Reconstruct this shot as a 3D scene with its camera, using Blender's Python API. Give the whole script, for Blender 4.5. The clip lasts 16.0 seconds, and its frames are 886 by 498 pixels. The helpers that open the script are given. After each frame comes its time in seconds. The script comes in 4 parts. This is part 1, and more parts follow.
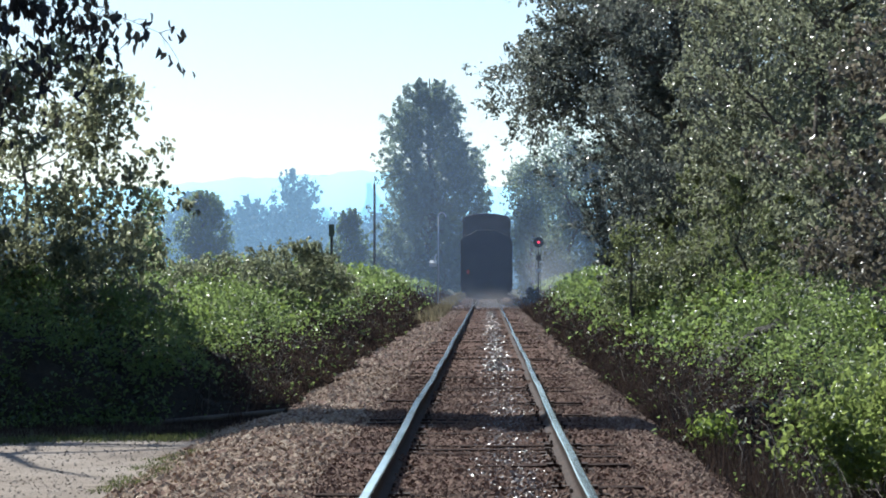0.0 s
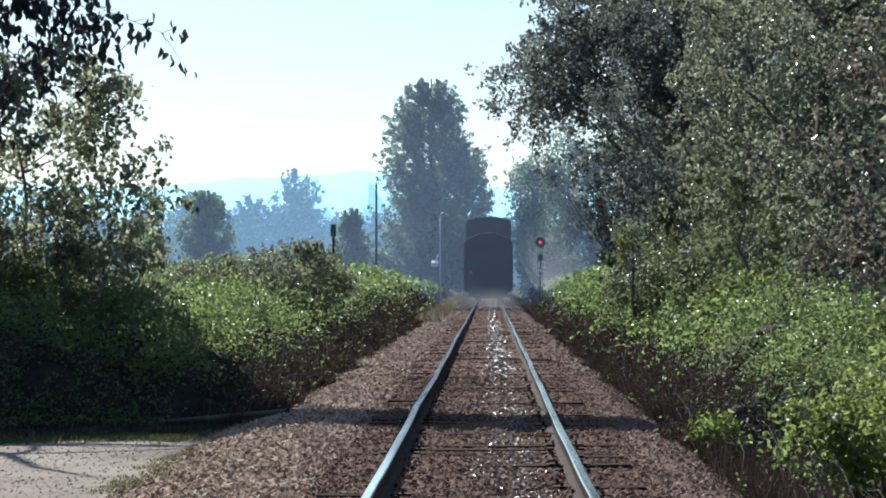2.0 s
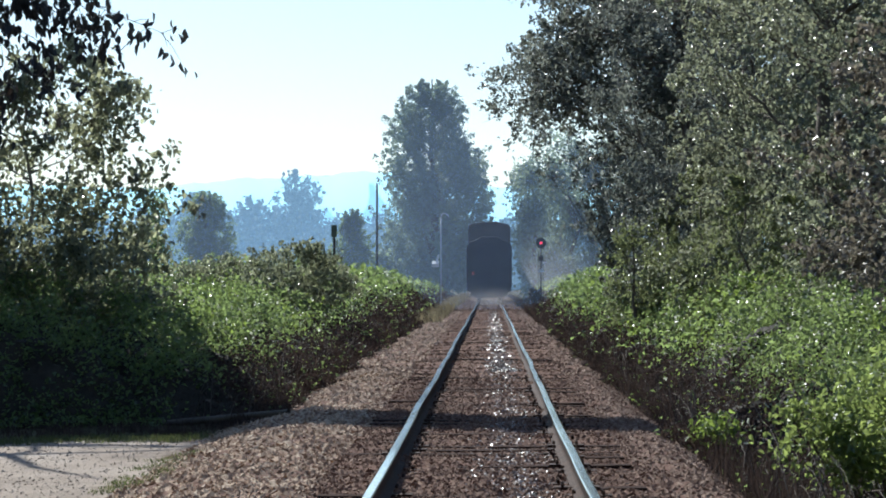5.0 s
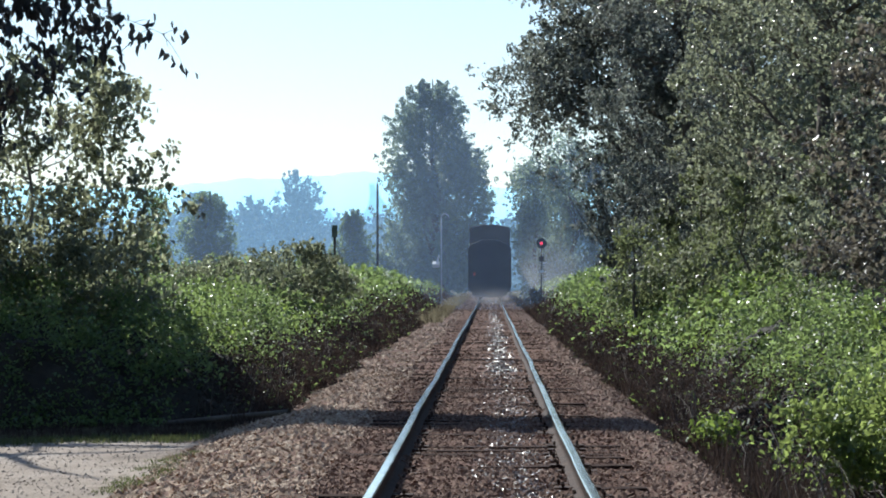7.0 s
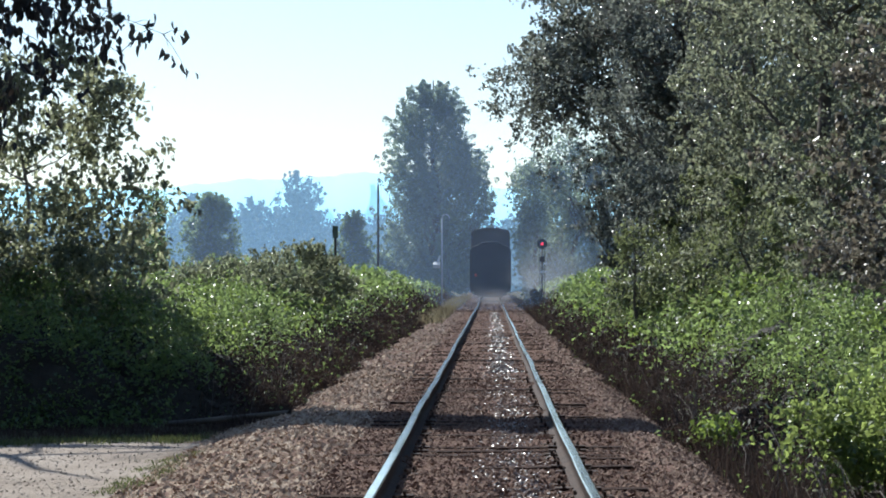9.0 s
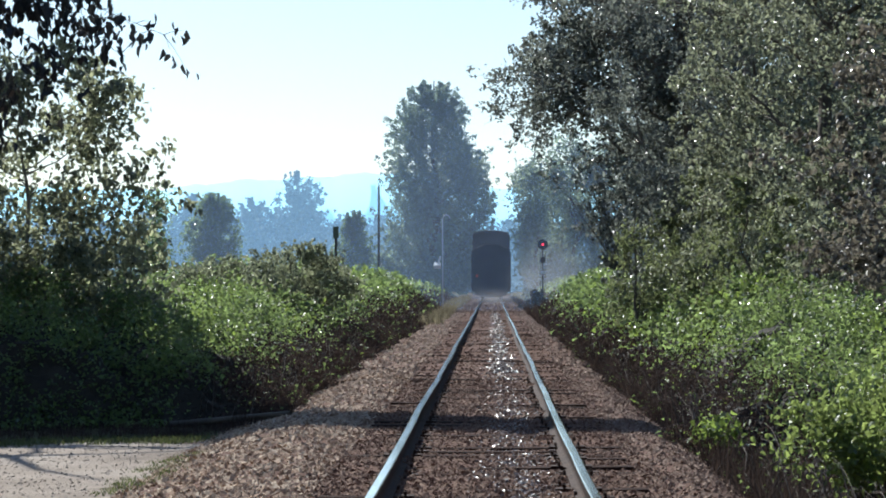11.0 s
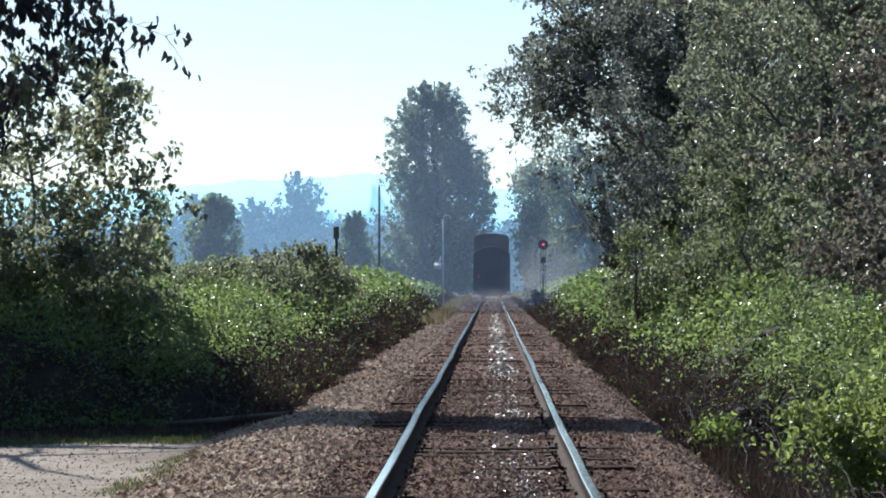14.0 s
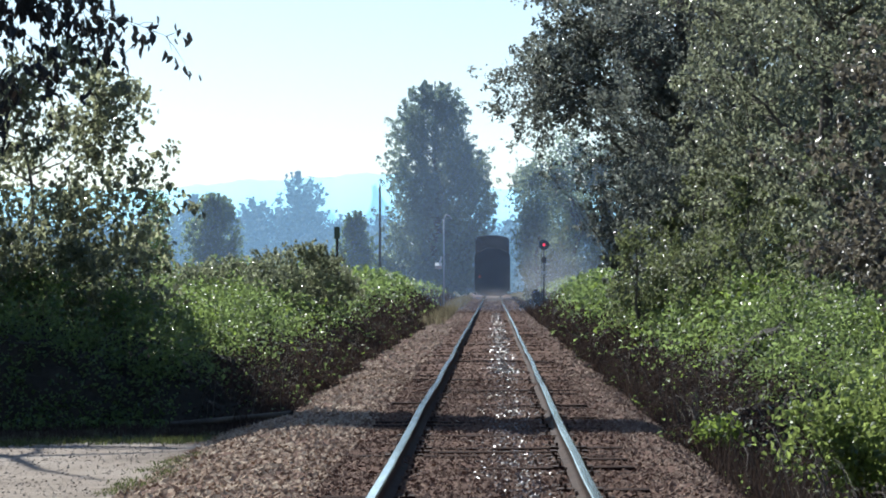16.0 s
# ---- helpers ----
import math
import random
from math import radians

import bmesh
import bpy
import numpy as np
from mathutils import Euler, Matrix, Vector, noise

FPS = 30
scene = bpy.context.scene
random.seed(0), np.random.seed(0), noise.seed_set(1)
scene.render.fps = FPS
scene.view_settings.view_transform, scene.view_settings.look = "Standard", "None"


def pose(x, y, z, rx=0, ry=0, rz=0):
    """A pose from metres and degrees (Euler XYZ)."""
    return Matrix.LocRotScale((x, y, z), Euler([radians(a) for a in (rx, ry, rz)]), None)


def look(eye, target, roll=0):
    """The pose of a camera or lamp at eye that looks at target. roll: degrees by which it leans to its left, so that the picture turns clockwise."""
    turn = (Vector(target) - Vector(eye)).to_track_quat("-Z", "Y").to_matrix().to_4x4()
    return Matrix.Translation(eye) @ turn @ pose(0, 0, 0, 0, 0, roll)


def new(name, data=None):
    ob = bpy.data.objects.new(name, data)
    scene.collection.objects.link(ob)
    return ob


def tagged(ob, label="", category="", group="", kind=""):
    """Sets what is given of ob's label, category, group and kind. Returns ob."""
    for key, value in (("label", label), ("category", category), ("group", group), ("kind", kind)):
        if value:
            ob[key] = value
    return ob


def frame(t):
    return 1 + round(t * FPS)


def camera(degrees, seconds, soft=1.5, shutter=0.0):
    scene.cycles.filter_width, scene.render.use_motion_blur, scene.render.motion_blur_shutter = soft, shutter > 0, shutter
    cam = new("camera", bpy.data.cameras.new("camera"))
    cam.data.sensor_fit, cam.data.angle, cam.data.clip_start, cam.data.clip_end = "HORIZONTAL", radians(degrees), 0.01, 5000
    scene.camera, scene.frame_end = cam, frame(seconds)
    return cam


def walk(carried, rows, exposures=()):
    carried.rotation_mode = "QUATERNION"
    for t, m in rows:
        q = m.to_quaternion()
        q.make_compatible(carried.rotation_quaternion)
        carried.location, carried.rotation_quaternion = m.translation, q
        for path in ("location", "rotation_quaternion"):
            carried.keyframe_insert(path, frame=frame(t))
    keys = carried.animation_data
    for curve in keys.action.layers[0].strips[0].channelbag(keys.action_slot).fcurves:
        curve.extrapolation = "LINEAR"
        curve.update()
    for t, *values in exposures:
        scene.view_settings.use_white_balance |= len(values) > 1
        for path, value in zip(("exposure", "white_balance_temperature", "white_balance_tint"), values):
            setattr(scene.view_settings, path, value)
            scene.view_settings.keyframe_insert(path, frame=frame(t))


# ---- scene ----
# The camera stands between the rails at eye height; its head creeps slightly.
EYE = (0.06, 0.0, 1.61)
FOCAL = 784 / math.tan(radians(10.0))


def aim(dx, dy):
    """The camera's pose, turned a little further left by dx and up by dy."""
    yaw = math.degrees(math.atan((79.0 + dx) / FOCAL))
    tilt = math.degrees(math.atan((54.0 + dy) / FOCAL))
    return pose(EYE[0], EYE[1], EYE[2], 90 + tilt, 0, yaw)


cam = camera(20.0, 16.0, soft=1.85)
walk(cam, [
    (0.0, aim(0, 0)), (0.4, aim(3.2, 0.2)), (1.0, aim(2.6, 0.0)), (2.0, aim(3.2, 0.2)), (3.0, aim(3.4, 0.5)),
    (4.0, aim(4.0, 1.0)), (6.5, aim(5.0, 1.6)), (7.5, aim(5.5, 2.0)), (8.5, aim(5.8, 2.2)), (9.0, aim(6.5, 3.0)),
    (11.5, aim(7.8, 4.0)), (12.5, aim(8.4, 3.8)), (14.0, aim(8.4, 4.2)), (14.7, aim(8.2, 3.4)), (15.0, aim(8.6, 1.6)),
    (15.3, aim(9.0, 3.8)), (16.0, aim(9.6, 4.4))], exposures=[(0.0, 0.41, 5600, 6), (16.0, 0.41, 5600, 6)])

# ---- light ----
SUN_TURN, SUN_HIGH = -28.0, 42.0
world = bpy.data.worlds.new("sky")
scene.world = world
world.use_nodes = True
wn = world.node_tree.nodes
sky = wn.new("ShaderNodeTexSky")
sky.sky_type = "NISHITA"
sky.sun_disc = False
sky.sun_elevation = radians(SUN_HIGH)
sky.sun_rotation = radians(SUN_TURN)
sky.dust_density = 0.6
sky.ozone_density = 1.5
sky.air_density = 1.0
wn["Background"].inputs["Strength"].default_value = 0.1
world.node_tree.links.new(sky.outputs[0], wn["Background"].inputs["Color"])
sun_data = bpy.data.lights.new("sun", "SUN")
sun_data.energy = 5.2
sun_data.angle = radians(0.53)
sun_data.color = (1.0, 0.9, 0.76)
sun = new("sun", sun_data)
sun_way = Vector((math.sin(radians(SUN_TURN)) * math.cos(radians(SUN_HIGH)),
                  math.cos(radians(SUN_TURN)) * math.cos(radians(SUN_HIGH)), math.sin(radians(SUN_HIGH))))
sun.matrix_world = look(sun_way * 60, (0, 0, 0))
rng = np.random.default_rng(7)


# ---- materials ----
def material(name, rough=0.8, metal=0.0, spec=0.5):
    m = bpy.data.materials.new(name)
    m.use_nodes = True
    b = m.node_tree.nodes["Principled BSDF"]
    b.inputs["Roughness"].default_value = rough
    b.inputs["Metallic"].default_value = metal
    b.inputs["Specular IOR Level"].default_value = spec
    return m, m.node_tree, b


def noise_node(nt, scale, detail=4.0, coords="Object", rough=0.6):
    tc = nt.nodes.new("ShaderNodeTexCoord")
    n = nt.nodes.new("ShaderNodeTexNoise")
    n.inputs["Scale"].default_value = scale
    n.inputs["Detail"].default_value = detail
    n.inputs["Roughness"].default_value = rough
    nt.links.new(tc.outputs[coords], n.inputs["Vector"])
    return n


def ramp(nt, source, stops):
    r = nt.nodes.new("ShaderNodeValToRGB")
    el = r.color_ramp.elements
    while len(el) < len(stops):
        el.new(0.5)
    for e, (p, c) in zip(el, stops):
        e.position, e.color = p, (*c, 1)
    nt.links.new(source, r.inputs[0])
    return r.outputs[0]


def mix(nt, fac, a, b, blend="MIX"):
    n = nt.nodes.new("ShaderNodeMix")
    n.data_type, n.blend_type = "RGBA", blend
    for sock, v in ((n.inputs[0], fac), (n.inputs[6], a), (n.inputs[7], b)):
        if isinstance(v, (int, float)):
            sock.default_value = v
        elif isinstance(v, tuple):
            sock.default_value = (*v, 1)
        else:
            nt.links.new(v, sock)
    return n.outputs[2]


def bump(nt, b, source, strength, distance):
    n = nt.nodes.new("ShaderNodeBump")
    n.inputs["Strength"].default_value = strength
    n.inputs["Distance"].default_value = distance
    nt.links.new(source, n.inputs["Height"])
    nt.links.new(n.outputs[0], b.inputs["Normal"])


def rough_map(nt, b, source, lo, hi):
    n = nt.nodes.new("ShaderNodeMapRange")
    n.inputs["To Min"].default_value, n.inputs["To Max"].default_value = lo, hi
    nt.links.new(source, n.inputs["Value"])
    nt.links.new(n.outputs[0], b.inputs["Roughness"])


def leaf_material(name, dark, mid, light, rough=0.38, through_light=0.35, patch=0.6, spec=0.5):
    """Waxy leaves: each leaf differs a little, patches of the crown differ too, and sun shines through the blade."""
    m, nt, b = material(name, rough, spec=spec)
    geo = nt.nodes.new("ShaderNodeNewGeometry")
    own = ramp(nt, geo.outputs["Random Per Island"], [(0.0, dark), (0.35, tuple(0.6 * c for c in mid)), (0.75, mid), (1.0, light)])
    n = noise_node(nt, patch, 3.0)
    col = mix(nt, ramp(nt, n.outputs["Fac"], [(0.4, (0, 0, 0)), (0.62, (1, 1, 1))]), own, mix(nt, 0.6, own, dark))
    nt.links.new(col, b.inputs["Base Color"])
    rough_map(nt, b, geo.outputs["Random Per Island"], rough - 0.1, rough + 0.2)
    tr = nt.nodes.new("ShaderNodeBsdfTranslucent")
    bright = mix(nt, 0.5, col, tuple(min(1.0, c * 2.2) for c in light))
    nt.links.new(bright, tr.inputs["Color"])
    ms = nt.nodes.new("ShaderNodeMixShader")
    shuffle = nt.nodes.new("ShaderNodeMath")
    shuffle.operation = "MULTIPLY"
    shuffle.inputs[1].default_value = 13.7
    nt.links.new(geo.outputs["Random Per Island"], shuffle.inputs[0])
    part_of = nt.nodes.new("ShaderNodeMath")
    part_of.operation = "FRACT"
    nt.links.new(shuffle.outputs[0], part_of.inputs[0])
    thin = nt.nodes.new("ShaderNodeMapRange")
    thin.inputs["To Min"].default_value, thin.inputs["To Max"].default_value = through_light * 0.15, through_light * 1.85
    nt.links.new(part_of.outputs[0], thin.inputs["Value"])
    nt.links.new(thin.outputs[0], ms.inputs[0])
    out = nt.nodes["Material Output"]
    nt.links.new(b.outputs[0], ms.inputs[1])
    nt.links.new(tr.outputs[0], ms.inputs[2])
    nt.links.new(ms.outputs[0], out.inputs["Surface"])
    return m


def speckled(name, stops, scale, rough=0.85, fine=30.0, relief=0.3, metal=0.0, spec=0.5):
    m, nt, b = material(name, rough, metal, spec)
    big, small = noise_node(nt, scale, 5.0), noise_node(nt, fine, 3.0)
    base = ramp(nt, big.outputs["Fac"], stops)
    col = mix(nt, 0.35, base, mix(nt, small.outputs["Fac"], (0.0, 0.0, 0.0), base), "MIX")
    nt.links.new(col, b.inputs["Base Color"])
    rough_map(nt, b, small.outputs["Fac"], max(0.05, rough - 0.12), min(1.0, rough + 0.12))
    bump(nt, b, small.outputs["Fac"], relief, 0.02)
    return m


def stone_material(name, colours, rough, spec=0.5):
    m, nt, b = material(name, rough, spec=spec)
    geo = nt.nodes.new("ShaderNodeNewGeometry")
    own = ramp(nt, geo.outputs["Random Per Island"], [(i / (len(colours) - 1), c) for i, c in enumerate(colours)])
    n = noise_node(nt, 0.9, 3.0)
    g = noise_node(nt, 60.0, 3.0)
    col = mix(nt, n.outputs["Fac"], own, mix(nt, 0.6, own, (0.10, 0.06, 0.045)))
    col = mix(nt, 0.3, col, mix(nt, g.outputs["Fac"], (0.02, 0.015, 0.012), col))
    nt.links.new(col, b.inputs["Base Color"])
    rough_map(nt, b, g.outputs["Fac"], rough - 0.12, rough + 0.12)
    return m


BALLAST = stone_material("ballast_stone", [(0.13, 0.063, 0.038), (0.21, 0.108, 0.067), (0.34, 0.21, 0.138), (0.16, 0.08, 0.048)], 0.85, 0.3)
SHOULDER = stone_material("dusty_shoulder_stone", [(0.34, 0.215, 0.135), (0.58, 0.4, 0.265), (0.8, 0.64, 0.46), (0.46, 0.3, 0.195)], 0.85, 0.35)
VERGE = stone_material("brown_shoulder_stone", [(0.19, 0.11, 0.073), (0.3, 0.19, 0.13), (0.46, 0.33, 0.235), (0.235, 0.14, 0.095)], 0.86, 0.3)
OILED = stone_material("oily_ballast_stone", [(0.06, 0.045, 0.038), (0.14, 0.1, 0.085), (0.08, 0.062, 0.054)], 0.36, 0.8)
ROADSTONE = stone_material("road_stone", [(0.31, 0.26, 0.215), (0.48, 0.415, 0.35), (0.38, 0.32, 0.27)], 0.85)


def ground_material():
    """Dry grassy earth, the brown ballast bed and the pale road, with ragged borders between them."""
    m, nt, b = material("ground", 0.95, spec=0.12)
    tc = nt.nodes.new("ShaderNodeTexCoord")
    sep = nt.nodes.new("ShaderNodeSeparateXYZ")
    nt.links.new(tc.outputs["Object"], sep.inputs[0])
    edge, big, small = noise_node(nt, 1.1, 5.0), noise_node(nt, 0.6, 5.0), noise_node(nt, 45.0, 3.0)

    def calc(kind, p, q):
        n = nt.nodes.new("ShaderNodeMath")
        n.operation = kind
        for sock, v in zip(n.inputs, (p, q)):
            if isinstance(v, float):
                sock.default_value = v
            else:
                nt.links.new(v, sock)
        return n.outputs[0]

    def step(v, lo, hi):
        n = nt.nodes.new("ShaderNodeMapRange")
        n.inputs["From Min"].default_value, n.inputs["From Max"].default_value = lo, hi
        nt.links.new(v, n.inputs["Value"])
        return n.outputs[0]

    shift = calc("MULTIPLY", calc("SUBTRACT", edge.outputs["Fac"], 0.5), 1.6)
    x, y = calc("ADD", sep.outputs["X"], shift), calc("ADD", sep.outputs["Y"], shift)
    bed = calc("MULTIPLY", step(x, -3.5, -3.2), step(x, 2.75, 2.4))
    road = calc("MULTIPLY", step(x, -3.15, -3.45), step(y, 30.1, 29.6))
    earth = ramp(nt, big.outputs["Fac"], [(0.3, (0.04, 0.036, 0.022)), (0.55, (0.085, 0.08, 0.04)), (0.8, (0.14, 0.125, 0.07))])
    stone = ramp(nt, big.outputs["Fac"], [(0.3, (0.1, 0.053, 0.038)), (0.7, (0.19, 0.112, 0.083))])
    pale = ramp(nt, big.outputs["Fac"], [(0.3, (0.22, 0.18, 0.145)), (0.5, (0.37, 0.31, 0.255)), (0.75, (0.46, 0.4, 0.34))])
    col = mix(nt, road, mix(nt, bed, earth, stone), pale)
    col = mix(nt, 0.35, col, mix(nt, small.outputs["Fac"], (0.01, 0.008, 0.006), col))
    nt.links.new(col, b.inputs["Base Color"])
    bump(nt, b, small.outputs["Fac"], 0.6, 0.02)
    return m


GROUND = ground_material()
STEEL = speckled("worn_rail_head", [(0.3, (0.55, 0.56, 0.55)), (0.7, (0.85, 0.85, 0.83))], 3.0, 0.1, 9.0, 0.03, 1.0)
RUST = speckled("rusty_rail_web", [(0.3, (0.032, 0.018, 0.013)), (0.7, (0.07, 0.038, 0.026))], 3.0, 0.8, 40.0, 0.25, 0.0, 0.15)
TIMBER = speckled("weathered_tie", [(0.3, (0.03, 0.019, 0.015)), (0.7, (0.075, 0.046, 0.036))], 4.0, 0.95, 40.0, 0.5, 0.0, 0.05)
BARK = speckled("bark", [(0.3, (0.08, 0.065, 0.05)), (0.7, (0.2, 0.17, 0.14))], 3.0, 0.9, 25.0, 0.8)
PALE_BARK = speckled("pale_bark", [(0.3, (0.2, 0.18, 0.15)), (0.7, (0.36, 0.33, 0.28))], 3.0, 0.85, 25.0, 0.5)
POLE_WOOD = speckled("pole_wood", [(0.3, (0.06, 0.05, 0.042)), (0.7, (0.13, 0.11, 0.09))], 2.0, 0.9, 25.0, 0.4)
MAST = speckled("galvanised_mast", [(0.3, (0.45, 0.47, 0.48)), (0.7, (0.6, 0.61, 0.62))], 3.0, 0.45, 30.0, 0.1, 0.2)
WHITE = speckled("white_paint", [(0.3, (0.7, 0.7, 0.68)), (0.7, (0.82, 0.82, 0.8))], 3.0, 0.4, 30.0, 0.1)
BLACK = speckled("black_paint", [(0.3, (0.018, 0.018, 0.02)), (0.7, (0.035, 0.035, 0.038))], 3.0, 0.5, 30.0, 0.1)
SIGN = speckled("sign_green", [(0.3, (0.1, 0.13, 0.08)), (0.7, (0.15, 0.18, 0.12))], 5.0, 0.5, 30.0, 0.1)
CAR_DARK = speckled("car_paint_dark", [(0.3, (0.036, 0.034, 0.045)), (0.7, (0.06, 0.056, 0.07))], 0.8, 0.75, 12.0, 0.15, 0.0, 0.2)
CAR_BROWN = speckled("car_paint_brown", [(0.3, (0.09, 0.074, 0.076)), (0.7, (0.14, 0.115, 0.115))], 0.8, 0.75, 12.0, 0.15, 0.0, 0.2)
IRON = speckled("dark_iron", [(0.3, (0.03, 0.027, 0.025)), (0.7, (0.07, 0.06, 0.055))], 3.0, 0.6, 20.0, 0.2, 0.4)
STRAW = leaf_material("straw", (0.09, 0.08, 0.045), (0.17, 0.15, 0.09), (0.27, 0.235, 0.15), 0.6, 0.25, 0.4, 0.3)
# Dark brown of the sheet added inside the thickets for shade.
SHADE_SHEET = speckled("shade_sheet_brown", [(0.3, (0.02, 0.017, 0.012)), (0.7, (0.06, 0.05, 0.035))], 6.0, 0.95, 30.0, 1.0)
DRY = leaf_material("dry_weed", (0.026, 0.019, 0.018), (0.06, 0.042, 0.038), (0.125, 0.09, 0.072), 0.8, 0.12, 0.5, 0.15)
BRAMBLE = leaf_material("bramble_leaf", (0.045, 0.078, 0.022), (0.105, 0.165, 0.046), (0.215, 0.275, 0.095), 0.42, 0.42, 0.7, 0.7)
YOUNG_BRAMBLE = leaf_material("young_bramble_leaf", (0.05, 0.082, 0.02), (0.12, 0.178, 0.042), (0.25, 0.3, 0.09), 0.4, 0.42, 0.7, 0.8)
GRASS = leaf_material("grass_blade", (0.03, 0.05, 0.015), (0.065, 0.095, 0.025), (0.14, 0.15, 0.055), 0.5, 0.35, 0.7)
POPLAR = leaf_material("cottonwood_leaf", (0.028, 0.036, 0.03), (0.09, 0.108, 0.082), (0.25, 0.265, 0.22), 0.32, 0.3, 0.5, 1.0)
NEAR_LEAF = leaf_material("sapling_leaf", (0.05, 0.06, 0.036), (0.125, 0.145, 0.08), (0.3, 0.31, 0.19), 0.36, 0.48, 0.8, 1.0)
# Near-black leaves: their shaded, backlit look is put into the colour.
SHADE_LEAF = leaf_material("shaded_leaf", (0.02, 0.02, 0.022), (0.034, 0.036, 0.036), (0.06, 0.062, 0.055), 0.45, 0.1, 0.8)
OLIVE_LEAF = leaf_material("olive_leaf", (0.034, 0.043, 0.025), (0.115, 0.135, 0.076), (0.28, 0.295, 0.19), 0.32, 0.4, 0.6, 1.0)
RUSSET = leaf_material("russet_leaf", (0.022, 0.017, 0.012), (0.085, 0.069, 0.045), (0.38, 0.34, 0.255), 0.36, 0.18, 0.6, 1.0)
LIME_LEAF = leaf_material("lime_leaf", (0.035, 0.06, 0.014), (0.1, 0.16, 0.03), (0.2, 0.26, 0.055), 0.42, 0.42, 0.6, 0.8)
SHRUB_LEAF = leaf_material("shrub_leaf", (0.045, 0.058, 0.03), (0.125, 0.15, 0.075), (0.28, 0.295, 0.18), 0.36, 0.42, 0.7, 1.0)
FIELD_LEAF = leaf_material("field_tree_leaf", (0.05, 0.09, 0.04), (0.11, 0.18, 0.075), (0.24, 0.31, 0.14), 0.45, 0.5, 0.3, 0.6)
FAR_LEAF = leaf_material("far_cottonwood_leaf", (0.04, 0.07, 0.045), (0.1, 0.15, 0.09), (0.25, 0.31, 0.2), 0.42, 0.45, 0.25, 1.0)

GREEN_LEAF = leaf_material("green_shrub_leaf", (0.032, 0.05, 0.018), (0.095, 0.125, 0.045), (0.22, 0.245, 0.11), 0.38, 0.4, 0.6, 0.9)


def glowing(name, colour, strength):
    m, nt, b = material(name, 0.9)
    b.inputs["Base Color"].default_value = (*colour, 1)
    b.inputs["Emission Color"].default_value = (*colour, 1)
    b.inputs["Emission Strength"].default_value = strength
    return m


RED_LAMP = glowing("red_lamp", (0.9, 0.04, 0.08), 1.3)
RED_PAINT = speckled("red_reflector", [(0.3, (0.35, 0.03, 0.03)), (0.7, (0.5, 0.05, 0.05))], 5.0, 0.4, 30.0, 0.1)
# Hills glow pale blue: the air haze is put into their colour.
HAZED_HILL = glowing("hazed_far_hill", (0.4, 0.7, 0.8), 0.71)
# Distant leaves and bark emit blue, standing for the haze before them.
HAZED_WOOD = glowing("far_wood", (0.175, 0.27, 0.335), 0.5)
fw = HAZED_WOOD.node_tree
haze_tone = ramp(fw, fw.nodes.new("ShaderNodeNewGeometry").outputs["Random Per Island"], [(0.0, (0.155, 0.245, 0.31)), (0.6, (0.185, 0.28, 0.345)), (1.0, (0.24, 0.335, 0.385))])
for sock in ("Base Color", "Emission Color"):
    fw.links.new(haze_tone, fw.nodes["Principled BSDF"].inputs[sock])


# ---- mesh helpers ----
def mesh_from(name, verts, faces, mats, smooth=False, index=None):
    me = bpy.data.meshes.new(name)
    verts = np.asarray(verts, dtype=np.float32)
    faces = np.asarray(faces, dtype=np.int32)
    k = faces.shape[1]
    me.vertices.add(len(verts))
    me.vertices.foreach_set("co", verts.ravel())
    me.loops.add(faces.size)
    me.loops.foreach_set("vertex_index", faces.ravel())
    me.polygons.add(len(faces))
    me.polygons.foreach_set("loop_start", np.arange(0, faces.size, k, dtype=np.int32))
    if index is not None:
        me.polygons.foreach_set("material_index", np.asarray(index, dtype=np.int32))
    me.polygons.foreach_set("use_smooth", np.full(len(faces), smooth))
    me.update(calc_edges=True)
    for m in (mats if isinstance(mats, (list, tuple)) else [mats]):
        me.materials.append(m)
    return me


def under(name, me, parent, label=""):
    ob = new(name, me)
    ob.parent = parent
    if label:
        ob["label"] = label
    return ob


def part(name, bm, mat, parent, label="", smooth=False):
    me = bpy.data.meshes.new(name)
    for f in bm.faces:
        f.smooth = smooth
    bm.to_mesh(me)
    bm.free()
    me.materials.append(mat)
    return under(name, me, parent, label)


def thing(name, at, label, category, group="", kind=""):
    ob = new(name)
    ob.matrix_basis = Matrix.Translation(at)
    return tagged(ob, label, category, group, kind)


def add_box(bm, c, s, bevel=0.0, rot=None):
    m = Matrix.Translation(c) @ (rot or Matrix()) @ Matrix.Diagonal((*s, 1))
    made = bmesh.ops.create_cube(bm, size=1, matrix=m)["verts"]
    if bevel:
        edges = list({e for v in made for e in v.link_edges})
        bmesh.ops.bevel(bm, geom=edges, offset=bevel, segments=2, affect="EDGES")
    return bm


def add_rod(bm, a, b, r, r2=None, seg=10):
    a, b = Vector(a), Vector(b)
    q = (b - a).to_track_quat("Z", "Y").to_matrix().to_4x4()
    bmesh.ops.create_cone(bm, cap_ends=True, segments=seg, radius1=r, radius2=r if r2 is None else r2,
                          depth=(b - a).length, matrix=Matrix.Translation((a + b) / 2) @ q)
    return bm


def lumps(p, scale, seed=0):
    """Smooth pseudo-random waves in -1..1 over points p."""
    r = np.random.default_rng(seed)
    out = 0
    for k in range(7):
        w = r.normal(size=3)
        w *= scale * (0.6 + 1.6 * r.random()) / np.linalg.norm(w)
        out = out + np.sin(p @ w + r.random() * 6.28)
    return out / 3.6


